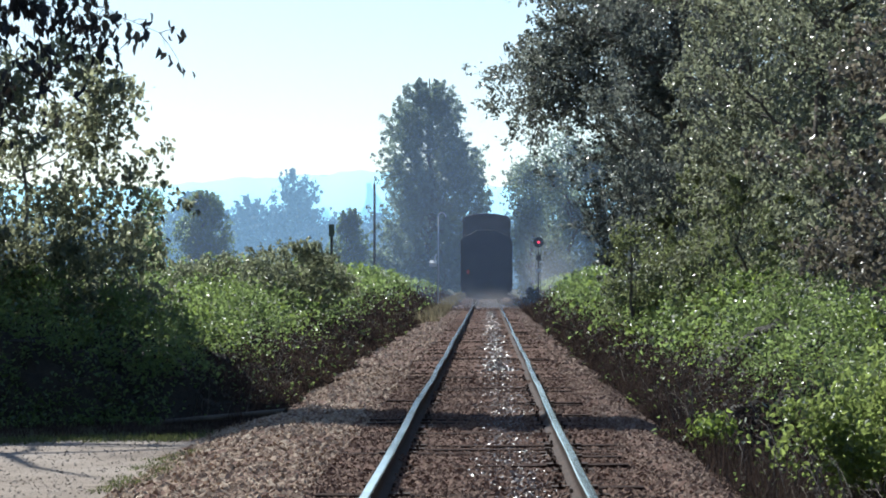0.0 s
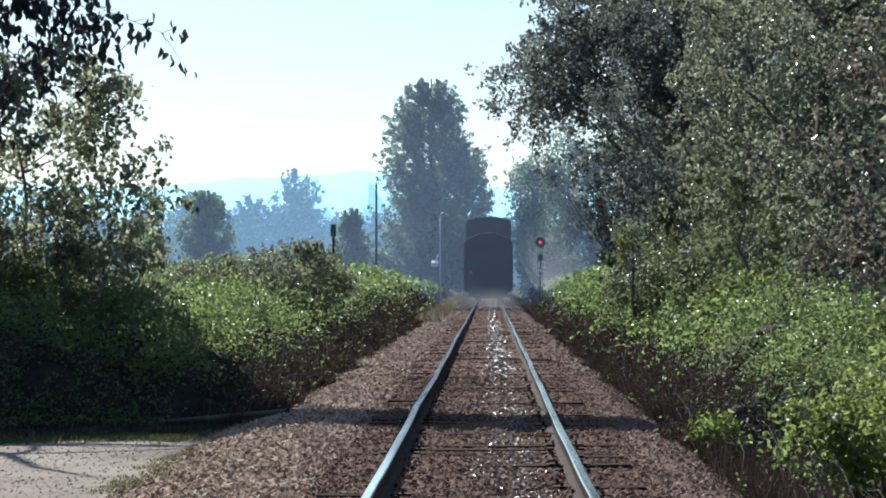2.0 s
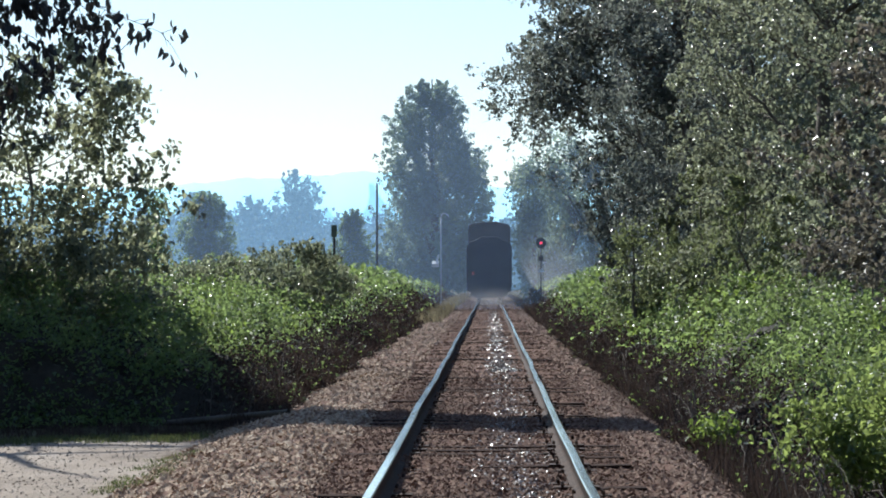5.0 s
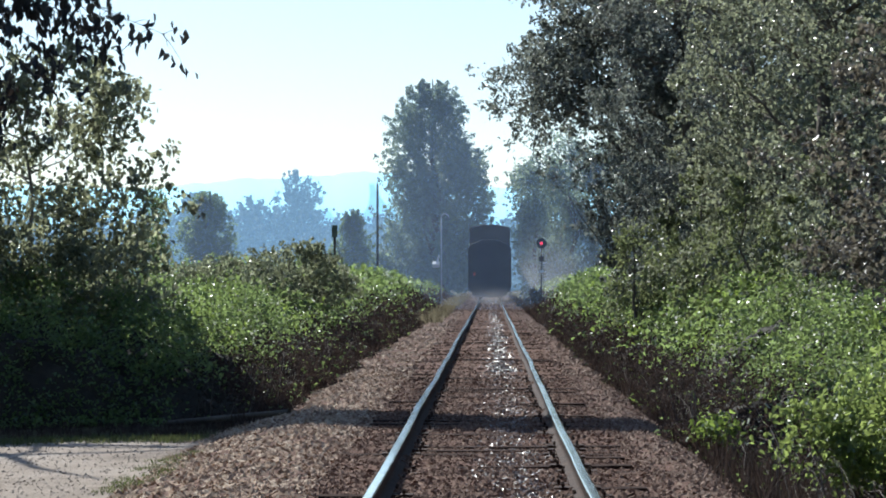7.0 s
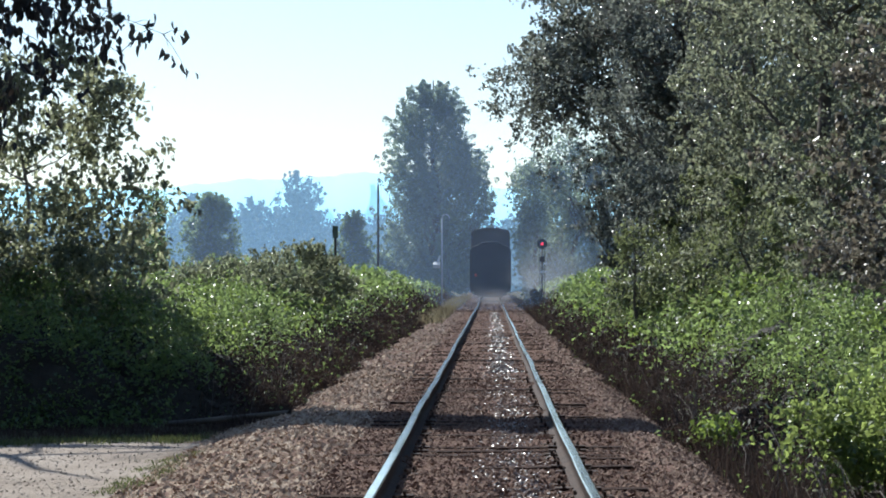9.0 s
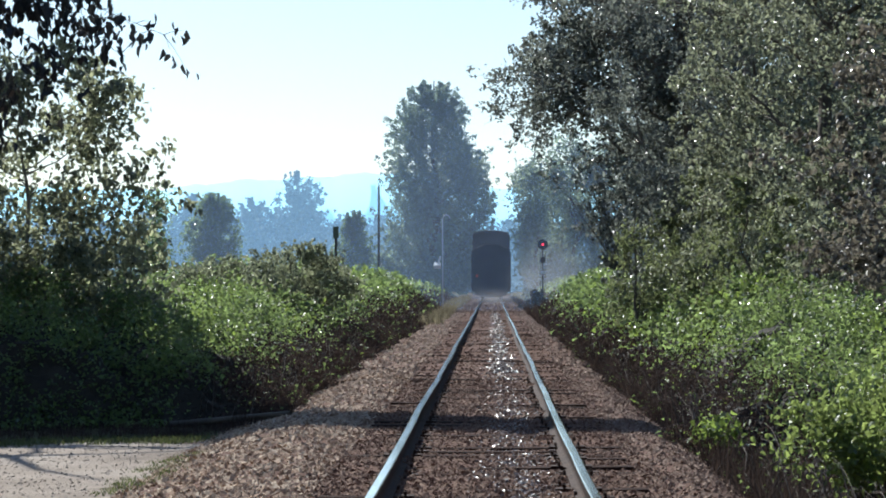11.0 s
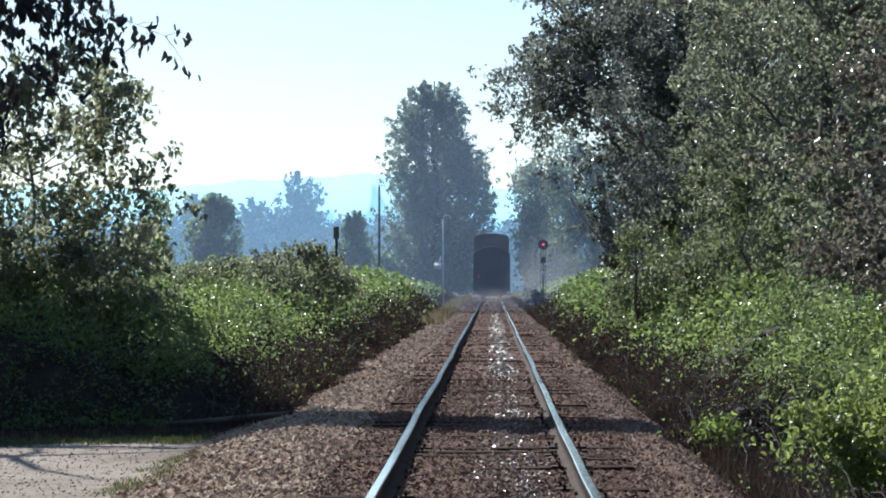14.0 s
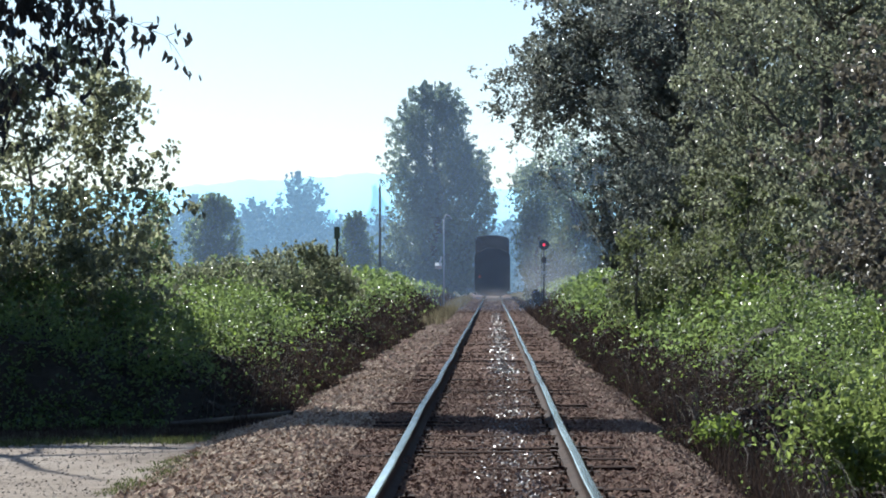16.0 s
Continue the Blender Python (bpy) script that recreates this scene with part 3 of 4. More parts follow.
rights = [(14.5, 19.5, 0.5, 0.045, 9000, 2.4), (19.5, 25, 1.25, 0.052, 26000, 2.3), (25, 33, 1.75, 0.059, 44000, 2.2), (33, 44, 1.95, 0.072, 34000, 2.2),
          (44, 60, 2.0, 0.11, 26000, 2.2), (60, 85, 2.1, 0.14, 24000, 2.2), (85, 140, 2.3, 0.19, 17000, 2.3), (140, 240, 1.8, 0.3, 9000, 3.4)]
for k, (a, b, top, leaf, n, edge) in enumerate(rights):
    thicket("bramble_thicket", a, b, edge, 8.0, [(14.5, 0.45), (19, 0.6), (23, 1.1), (30, 1.5), (45, 1.7), (60, 1.95), (130, 2.4), (240, 1.8)], leaf, n, DRY if k == 0 else BRAMBLE, "withered brown brambles at the ballast edge" if k == 0 else "sunlit green bramble bank with withered stems at its foot", RIGHT, 1, 2.7, 0.62, 40 + k, 1.7 if a < 40 else 1.25)


tree("bramble_bush", (3.35, 21.2, -0.5), 1.5, 0.02, [((0.25, 0, 1.15), (0.95, 1.1, 0.68), 6500), ((-0.6, -0.6, 0.75), (0.55, 0.7, 0.35), 2000), ((0.5, -0.8, 0.6), (0.8, 0.7, 0.5), 2600)], 0.056, YOUNG_BRAMBLE,
     "bright green bramble bush arching over the ditch", RIGHT, per=7, spread=0.09, gap=-0.7, lobes=6, category="bush", fine=True)
tree("bramble_bush", (2.35, 25.5, -0.3), 0.7, 0.01, [((0, 0, 0.4), (0.28, 0.5, 0.16), 260)], 0.07, LIME_LEAF,
     "low sprig of yellow-green brambles on the ballast edge", RIGHT, per=6, spread=0.06, gap=-0.7, lobes=0, category="bush", fine=True, limbs=4)


def tufts(name, x0, x1, y0, y1, n, high, mat, label, wide=0.006):
    """Grass: single bent blades standing in tufts."""
    c = np.stack([x0 + (x1 - x0) * rng.random(n // 12), y0 + (y1 - y0) * rng.random(n // 12)], 1)
    p = np.repeat(c, 12, 0) + rng.normal(size=(n // 12 * 12, 2)) * 0.07
    n = len(p)
    z = ground_z(p[:, 0], p[:, 1])
    b = np.column_stack([p, z])
    h = high * (0.5 + 0.8 * rng.random((n, 1)))
    tip = b + np.column_stack([rng.normal(size=(n, 2)) * 0.35, np.ones(n)]) * h
    s = np.column_stack([rng.normal(size=(n, 2)), np.zeros(n)])
    s = unit(s) * wide
    v = np.stack([b - s, b + s, tip], 1).reshape(-1, 3)
    return tagged(new(name, mesh_from(name, v, np.arange(n * 3).reshape(-1, 3), mat)), label, "grass", kind="stuff")


tufts("grass", -9, -3.3, 29.5, 30.6, 3600, 0.07, GRASS, "low green grass along the edge of the gravel road")
tufts("dry_grass", -9, -2.9, 30.6, 34.5, 5000, 0.11, DRY, "shaded dry grass between the gravel road and the brambles")
tufts("grass", -3.55, -3.05, 22.5, 27.3, 1300, 0.035, GRASS, "small patch of green grass between road and ballast")
tufts("dry_grass", -3.3, -2.7, 32, 80, 6000, 0.25, DRY, "dry brown weeds at the foot of the brambles")
tufts("dry_grass", 2.1, 3.4, 15, 90, 22000, 0.42, DRY, "dry brown weeds at the foot of the brambles")

tufts("dry_grass", -4.2, -1.9, 95, 245, 9000, 0.45, STRAW, "tall straw-coloured weeds along the far track", 0.02)
tufts("dry_grass", 1.9, 3.6, 95, 245, 7000, 0.45, DRY, "tall dry weeds along the far track", 0.02)

# ---- trees on the right ----
WALL = "trees on the right of the track"
branched("broadleaf_tree", (6.5, 33, -0.2), 5.6, 0.12, [(1.7, 2.4, 2.4), (3.4, 2.9, 2.6), (4.6, 2.1, 2.6), (5.7, 1.2, 2.0)], 125, 110, 0.085, RUSSET,
         "russet-leaved dark young tree above green brambles", WALL, tuft=0.12, fine=True)
branched("broadleaf_tree", (7.6, 41, -0.2), 11, 0.2, [(1.4, 3.0, 3.0), (4.0, 3.5, 3.2), (7.5, 3.6, 3.4), (11, 2.4, 2.6)], 220, 170, 0.085, OLIVE_LEAF,
         "dense leafy tree with glinting dark leaves", WALL)
branched("broadleaf_tree", (6.8, 51, -0.2), 12, 0.22, [(1.4, 3.2, 3.2), (4.0, 3.4, 3.4), (8, 4.0, 3.6), (12, 2.6, 2.8)], 240, 180, 0.09, OLIVE_LEAF,
         "tall leafy tree with small glossy grey-green leaves", WALL)
branched("broadleaf_tree", (6.2, 60, -0.2), 13, 0.24, [(1.4, 3.4, 3.0), (4.4, 3.2, 3.4), (6.5, 4.2, 3.6), (9, 4.5, 3.6), (13, 3.0, 3.0)], 250, 180, 0.095, POPLAR,
         "tall cottonwood with small glossy dark leaves", WALL)
branched("broadleaf_tree", (5.4, 70, -0.2), 14, 0.26, [(1.4, 2.6, 2.6), (4.2, 3.0, 3.0), (5.0, 4.5, 3.2), (5.8, 5.6, 3.4), (7.6, 5.9, 3.4), (9.0, 5.6, 3.4), (10.5, 5.2, 3.4), (14, 3.2, 2.8)], 380, 170, 0.12, POPLAR,
         "tall cottonwood leaning its crown over the track", WALL, climb=0.35, tuft=0.13)
for bx, by, hh, rr in ((4.9, 47.5, 3.8, 1.3), (4.6, 53.5, 4.4, 1.4), (5.6, 43, 3.9, 1.2), (4.3, 60.5, 3.6, 1.2), (5.4, 57, 5.2, 1.5)):
    branched("edge_shrub", (bx, by, -0.2), hh, 0.05, [(0.8, rr * 0.8, rr * 0.8), (hh * 0.5, rr, rr), (hh * 0.8, rr * 0.7, rr * 0.7), (hh, rr * 0.2, rr * 0.2)], 50, 90, 0.08, GREEN_LEAF,
             "sunlit olive-green shrub at the edge of the trees", WALL, category="shrub", climb=1.0)
tree("broadleaf_tree", (6.9, 72, -0.2), 13, 0.2, [((-1.2, 0, 3.2), (1.9, 2.6, 2.6), 5000), ((-2.2, 0, 6.6), (2.2, 2.6, 1.5), 6000), ((-4.7, 0, 7.5), (1.5, 2.0, 1.6), 5500), ((-1.4, 0, 9.2), (2.6, 3.0, 2.2), 7000), ((-3.6, 0, 10.0), (1.7, 2.2, 1.4), 4000)], 0.14,
     POPLAR, "tall cottonwood with small glossy dark leaves", WALL, gap=-0.3, lobes=12, per=12, shoot=0.8)
tree("broadleaf_tree", (8.0, 55, -0.2), 12, 0.2, [((-0.6, 0, 3.2), (2.4, 2.6, 2.6), 6000), ((-0.6, 0, 7.2), (2.8, 2.6, 2.6), 7000)], 0.13,
     OLIVE_LEAF, "dense leafy tree with glinting dark leaves", WALL, gap=-0.3, lobes=12, per=12, shoot=0.8)
for bx, by in ((8.2, 90), (11.0, 70), (14.0, 92), (10.5, 48)):
    tree("broadleaf_tree", (bx, by, -0.2), 15, 0.26, [((-0.8, 0, 4.2), (3.6, 4, 4.0), 3500), ((-0.5, 0, 8.6), (3.9, 4, 3.6), 5000), ((0, 0, 12), (3.4, 4, 2.8), 1600)], 0.25, POPLAR,
         "tall cottonwood with small glossy dark leaves", WALL, gap=-0.7, lobes=8)
for bx, by in ((9.5, 62), (11.5, 78), (13.5, 96), (9.0, 108), (8.5, 45), (16, 125)):
    tree("understorey_tree", (bx, by, -0.2), 7.5, 0.12, [((0, 0, 2.6), (2.6, 3.4, 3.0), 2100), ((0, 0, 5.8), (2.6, 3.4, 2.6), 2100)], 0.27, OLIVE_LEAF,
         "dark leafy tree deep in the thicket", WALL, gap=-0.7, lobes=4)
tree("lime_shrub", (3.3, 56.5, -0.2), 3.4, 0.05, [((0, 0, 1.9), (0.55, 0.8, 1.2), 1800), ((0.9, 0.5, 1.7), (0.8, 0.8, 0.9), 1500)], 0.09, GREEN_LEAF, "upright yellow-green shrub in front of dark trees", WALL, gap=-0.4, category="shrub", shoot=0.4)
for x, y, hh, rr in ((4.6, 254, 17, 3.0), (8.4, 258, 18, 3.6), (12.5, 256, 17, 4), (6.5, 266, 15, 3.5)):
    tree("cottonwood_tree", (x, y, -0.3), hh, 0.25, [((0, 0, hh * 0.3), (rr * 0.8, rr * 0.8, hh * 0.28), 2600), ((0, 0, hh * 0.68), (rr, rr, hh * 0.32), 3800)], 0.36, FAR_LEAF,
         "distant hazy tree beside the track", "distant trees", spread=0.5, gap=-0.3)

# ---- trees on the left ----
NEARLEFT = "trees on the left of the road"
sway_tree = branched("sapling_tree", (-7.15, 39.0, -0.35), 5.6, 0.06,
                     [(0.9, 2.6, 2.2), (2.4, 2.7, 2.5), (3.8, 2.4, 2.4), (5.0, 2.0, 2.0), (5.6, 1.2, 1.0)], 140, 92, 0.105, NEAR_LEAF,
                     "young cottonwood with loose backlit leaves at the road edge", NEARLEFT, PALE_BARK, fine=True, climb=0.5, tuft=0.3, droop=0.5, bare=0.1, stub=0.4)
tree("shrub", (-7.5, 37.6, -0.35), 2.8, 0.05, [((0.6, 0, 1.1), (2.2, 0.9, 1.0), 4500), ((1.5, 0, 1.9), (1.4, 0.9, 0.8), 2600), ((-0.5, 0, 2.2), (2.2, 0.9, 0.8), 2400), ((0.3, -0.6, 0.3), (2.9, 0.7, 0.4), 2500), ((0.4, 0, 2.75), (1.8, 0.8, 0.5), 1900)], 0.09, NEAR_LEAF,
     "dense shaded shrub under the young tree", NEARLEFT, PALE_BARK, gap=-0.8, category="shrub", lobes=6, shoot=0.4)
# Tree out of view, guessed from a shadow; leaf pads placed to cast it.
tree("unseen_bough_tree", (-10.0, 36.3, -0.3), 12, 0.24,
     [((8.4, -0.4, 8.2), (2.0, 0.7, 0.8), 4200), ((6.0, 0.0, 8.2), (2.0, 0.8, 0.8), 4600), ((4.0, 1.3, 8.2), (1.9, 1.0, 0.8), 4600), ((2.2, 3.8, 8.2), (1.8, 1.9, 0.5), 6000), ((0.2, 3.9, 8.2), (2.2, 1.9, 0.5), 7000), ((-2.4, 3.9, 8.2), (2.6, 1.9, 0.5), 6500), ((-0.6, 3.2, 8.6), (3.4, 1.4, 0.4), 5000), ((-2.0, 0, 5.0), (2.0, 2.0, 2.8), 1600), ((-2.5, 1, 10), (2.0, 1.6, 1.6), 1400)], 0.3, POPLAR,
     "tall tree out of view, leaf pads shading track and road edge", NEARLEFT, gap=-3, spread=0.16, lobes=0, slope=0.02)


def overhanging_branch():
    """A roadside tree whose thin drooping twigs hang towards the track."""
    base = thing("overhanging_tree", (-6.42, 19.2, -0.36), "leafy twigs in shade-dark colour hanging from a roadside tree", "tree", NEARLEFT)
    trunk = bent((0, 0, -0.1), (-0.4, 0.3, 6.0), 0.0, 8)
    tubes, at = [(trunk, np.linspace(0.13, 0.03, 8))], []
    ends = [(3.95, 3.88, 26), (3.66, 3.7, 30), (3.4, 4.0, 34), (3.5, 3.4, 12), (3.05, 3.15, 10), (3.0, 3.72, 34), (2.8, 3.0, 9), (2.62, 3.5, 26), (2.5, 3.95, 44), (2.3, 3.2, 16), (3.0, 4.12, 44), (2.35, 3.75, 36), (2.7, 4.1, 40), (3.3, 4.2, 34)]
    for k, (x, z, n) in enumerate(ends):
        a = trunk[5 + k % 3]
        e = np.array([x, rng.normal() * 0.4, z])
        path = bent(a, e, 0.12, 9)
        tubes.append((path, np.linspace(0.014, 0.002, 9)))
        t = 1 - rng.random(n) ** 1.5 * 0.45
        c = np.stack([np.interp(t, np.linspace(0, 1, 9), path[:, i]) for i in range(3)], 1)
        for g in range(n):
            s = c[g] + np.array([0.12, 0, -0.07]) * rng.random() + rng.normal(size=3) * 0.085
            tubes.append((bent(c[g], s, 0.05, 3), np.linspace(0.003, 0.0015, 3)))
            at.append(s + rng.normal(size=(5, 3)) * 0.04 + np.array([0, 0, -0.04]))
    under("trunk", tubes_mesh("trunk", tubes, BARK, 6), base)
    under("crown", leaf_mesh("crown", np.concatenate(at), 0.088, SHADE_LEAF, 1.1, 0.5, 0.3, fine=True), base)
    return base


bough = overhanging_branch()
# Two trees added out of view; their canopies keep skylight off the brambles.
for bx, by in ((-9.5, 25.0), (-9.0, 18.0)):
    tree("unseen_shade_tree", (bx, by, -0.3), 13, 0.25, [((0.3, 0, 8.0), (3.4, 3.6, 2.0), 6000), ((-1.5, 0, 4.5), (2.2, 3.2, 3.6), 4000), ((0, 0, 11), (3.4, 3.4, 2.2), 3000)], 0.26, POPLAR,
         "tall leafy tree added out of view to block skylight", "trees round the crossing", gap=-1.5, lobes=0, limbs=9)
tree("hedge_shrub", (-5.0, 63, -0.35), 2.9, 0.05, [((0, 0, 2.0), (1.8, 1.8, 1.05), 7000), ((-1.5, 0, 1.7), (1.4, 1.5, 0.95), 4500), ((-2.6, 0.3, 1.5), (1.3, 1.4, 0.8), 3000), ((0.8, 0, 1.9), (1.1, 1.4, 0.7), 3000)], 0.1, SHRUB_LEAF,
     "rounded olive-green shrub rising from the brambles", NEARLEFT, gap=-0.8, category="shrub", lobes=8, shoot=0.3)
# A shrub in shadow, its darkness given by the leaf colour.
tree("shrub", (2.75, 152, -0.3), 1.6, 0.04, [((0, 0, 0.7), (0.6, 1.2, 0.6), 1600), ((-0.7, 0.3, 0.35), (0.6, 1.2, 0.3), 900)], 0.16, SHADE_LEAF,
     "small shrub in shade-dark colour beside the far ballast", "trees on the right of the track", gap=-0.9, category="shrub", lobes=4, shoot=0.3)
tree("slender_poplar", (-16.1, 120, -0.4), 6.9, 0.08, [((0, 0, 3.0), (0.65, 0.6, 2.4), 2600), ((0.05, 0, 5.4), (0.4, 0.4, 1.4), 900)], 0.15, FIELD_LEAF,
     "slender pale green poplar in the field", "field trees", gap=-0.4)
lean_tree = branched("field_tree", (-28.3, 251, -0.4), 10.8, 0.2, [(1.0, 3.0, 3.0), (4, 3.3, 3.3), (7, 3.1, 3.1), (9.4, 2.3, 2.3), (10.8, 1.0, 1.0)], 200, 120, 0.28, FIELD_LEAF,
                     "round-topped green tree standing in the field", "field trees", climb=1.0, bare=0.2, tuft=0.27, limbed=1)
branched("field_tree", (-13.8, 252, -0.4), 9.2, 0.15, [(1.0, 3.0, 2.6), (4, 2.9, 2.6), (6.4, 1.9, 1.8), (9.3, 0.5, 0.5)], 170, 90, 0.28, FIELD_LEAF,
         "small distant tree beside the large cottonwood", "field trees", climb=1.0, tuft=0.2, bare=0.2, limbed=1)
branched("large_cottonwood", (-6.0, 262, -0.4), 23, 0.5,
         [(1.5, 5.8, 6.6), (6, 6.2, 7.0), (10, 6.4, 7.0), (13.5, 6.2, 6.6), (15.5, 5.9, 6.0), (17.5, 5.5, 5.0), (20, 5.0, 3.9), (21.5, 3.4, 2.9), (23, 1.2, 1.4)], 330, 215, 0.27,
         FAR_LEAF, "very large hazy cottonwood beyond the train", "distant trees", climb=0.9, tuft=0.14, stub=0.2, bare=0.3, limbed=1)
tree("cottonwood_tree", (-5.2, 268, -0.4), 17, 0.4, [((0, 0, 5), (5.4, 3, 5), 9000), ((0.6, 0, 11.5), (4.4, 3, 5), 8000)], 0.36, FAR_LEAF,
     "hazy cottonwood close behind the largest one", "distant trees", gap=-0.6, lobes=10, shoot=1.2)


# Unseen trees added round the camera to close off the sky behind it.
for bx, by in ((-9, -9), (-3.5, -14), (4, -13), (8.5, -5), (9, 6), (9.5, 17), (-13, -2), (-11.5, 5), (-12.5, 13), (-16, 21)):
    tree("unseen_shade_tree", (bx, by, -0.3), 14, 0.25, [((0, 0, 4.0), (3.6, 3.6, 4.0), 1000), ((0, 0, 10), (3.8, 3.8, 4.2), 1100)], 0.75, POPLAR,
         "tall leafy tree added round the camera to dim the skylight", "trees round the crossing", gap=-1.0, lobes=4, limbs=6)


for bx, by, hh in ((-19, 255, 4.5), (-15.5, 257, 5.5), (-11.5, 256, 5.0), (-8.5, 258, 4.5), (-4.5, 257, 4.8), (5.0, 258, 5.5), (6.5, 251, 5.0), (10.5, 252, 5.5)):
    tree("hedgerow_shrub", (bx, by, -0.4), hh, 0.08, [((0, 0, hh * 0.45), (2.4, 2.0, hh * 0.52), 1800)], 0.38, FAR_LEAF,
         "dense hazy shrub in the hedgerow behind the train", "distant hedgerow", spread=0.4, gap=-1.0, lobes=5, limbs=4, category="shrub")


# ---- far woods and hills ----
def far_wood(name, x0, x1, y, top, n, label, seed):
    x = x0 + (x1 - x0) * rng.random(n)
    prof = top(x)
    z = prof * (1 - rng.random(n) ** 1.5 * 0.9)
    at = np.stack([x, y + rng.normal(size=n) * 4, z], 1) + rng.normal(size=(n, 3)) * 0.5
    m = n // 6
    x = x0 + (x1 - x0) * rng.random(m)
    deep = np.stack([x, y + 8 + rng.normal(size=m), top(x) * 0.84 * rng.random(m) - 0.5], 1)
    tagged(new(name, leaf_mesh(name, deep, 2.6, HAZED_WOOD, 0.2, 0.9)), label, "woods", kind="structure")
    return tagged(new(name, leaf_mesh(name, at, 0.85, HAZED_WOOD, 0.2, 0.9)), label, "woods", kind="structure")


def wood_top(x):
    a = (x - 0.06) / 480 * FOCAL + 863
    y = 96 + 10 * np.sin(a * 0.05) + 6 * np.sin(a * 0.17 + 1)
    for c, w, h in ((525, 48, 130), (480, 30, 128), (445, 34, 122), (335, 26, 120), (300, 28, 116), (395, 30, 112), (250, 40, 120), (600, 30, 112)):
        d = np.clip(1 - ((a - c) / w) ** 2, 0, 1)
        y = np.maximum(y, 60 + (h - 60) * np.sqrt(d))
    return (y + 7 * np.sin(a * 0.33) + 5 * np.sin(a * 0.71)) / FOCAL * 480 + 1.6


far_wood("backdrop_woods", -95, 30, 480, wood_top, 16000, "line of distant woods, blue haze in their own glow", 1)


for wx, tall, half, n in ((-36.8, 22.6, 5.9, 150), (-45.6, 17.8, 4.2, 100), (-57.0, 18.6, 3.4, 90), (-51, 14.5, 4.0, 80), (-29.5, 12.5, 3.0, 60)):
    branched("backdrop_tree", (wx, 478, 0), tall, 0.35, [(1, half * 0.8, half * 0.8), (tall * 0.45, half, half), (tall * 0.75, half * 0.98, half * 0.98), (tall * 0.93, half * 0.7, half * 0.7), (tall, half * 0.3, half * 0.3)], n, 100, 0.5, HAZED_WOOD,
             "tree on the horizon, blue haze in its own glow", bark=HAZED_WOOD, category="woods", climb=1.1, kind="structure", tuft=0.2, limbed=1)


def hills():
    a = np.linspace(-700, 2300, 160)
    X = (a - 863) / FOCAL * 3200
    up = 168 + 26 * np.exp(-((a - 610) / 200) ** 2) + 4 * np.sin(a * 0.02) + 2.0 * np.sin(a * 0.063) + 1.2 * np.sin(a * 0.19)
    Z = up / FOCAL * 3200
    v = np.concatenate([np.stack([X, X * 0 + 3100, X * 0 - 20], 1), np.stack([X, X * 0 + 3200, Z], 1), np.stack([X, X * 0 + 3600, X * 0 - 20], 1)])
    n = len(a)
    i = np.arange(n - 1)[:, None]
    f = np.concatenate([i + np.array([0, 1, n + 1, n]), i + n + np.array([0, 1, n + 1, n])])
    tagged(new("backdrop_hills", mesh_from("backdrop_hills", v, f, HAZED_HILL, True)), "far hills on the horizon, pale blue haze in their own glow", "hills", kind="structure")


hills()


# ---- air haze sheets and train dust ----
def haze_material(name, thick, high, scale):
    """A veil for air haze and for train dust: lets most light pass, scatters a little, thinner with height and in
    drifts.
    """
    m = bpy.data.materials.new(name)
    m.use_nodes = True
    nt = m.node_tree
    nt.nodes.remove(nt.nodes["Principled BSDF"])
    tc = nt.nodes.new("ShaderNodeTexCoord")
    sep = nt.nodes.new("ShaderNodeSeparateXYZ")
    nt.links.new(tc.outputs["Object"], sep.inputs[0])
    mr = nt.nodes.new("ShaderNodeMapRange")
    mr.interpolation_type = "SMOOTHSTEP"
    mr.inputs["From Min"].default_value, mr.inputs["From Max"].default_value = 0.0, high
    mr.inputs["To Min"].default_value, mr.inputs["To Max"].default_value = thick, 0.0
    nt.links.new(sep.outputs["Z"], mr.inputs["Value"])
    n = noise_node(nt, scale, 3.0)
    n2 = nt.nodes.new("ShaderNodeMapRange")
    n2.inputs["To Min"].default_value, n2.inputs["To Max"].default_value = 0.6, 1.4
    nt.links.new(n.outputs["Fac"], n2.inputs["Value"])
    mul = nt.nodes.new("ShaderNodeMath")
    mul.operation = "MULTIPLY"
    nt.links.new(mr.outputs[0], mul.inputs[0])
    nt.links.new(n2.outputs[0], mul.inputs[1])
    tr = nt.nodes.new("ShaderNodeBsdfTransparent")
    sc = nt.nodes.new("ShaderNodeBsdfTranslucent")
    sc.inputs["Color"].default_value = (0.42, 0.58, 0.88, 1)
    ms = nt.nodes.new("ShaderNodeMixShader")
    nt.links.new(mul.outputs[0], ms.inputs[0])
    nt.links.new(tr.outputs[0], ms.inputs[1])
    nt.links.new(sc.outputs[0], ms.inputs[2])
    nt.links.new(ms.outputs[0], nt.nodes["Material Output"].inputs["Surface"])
    return m


def haze_sheet(name, y, x0, x1, high, thick, label):
    """An added upright sheet that stands in for air haze over the fields, uneven in depth."""
    X, Z = np.meshgrid(np.linspace(x0, x1, 40), np.linspace(-0.5, high, 12))
    p = np.stack([X.ravel(), 0 * X.ravel(), Z.ravel()], 1)
    p[:, 1] = y + 1.2 * lumps(p, 0.2, 61)
    i = (np.arange(11)[:, None] * 40 + np.arange(39)[None]).ravel()[:, None]
    tagged(new(name, mesh_from(name, p, i + np.array([0, 1, 41, 40]), haze_material(name, thick, high, 0.08), True)), label, "haze", kind="stuff")


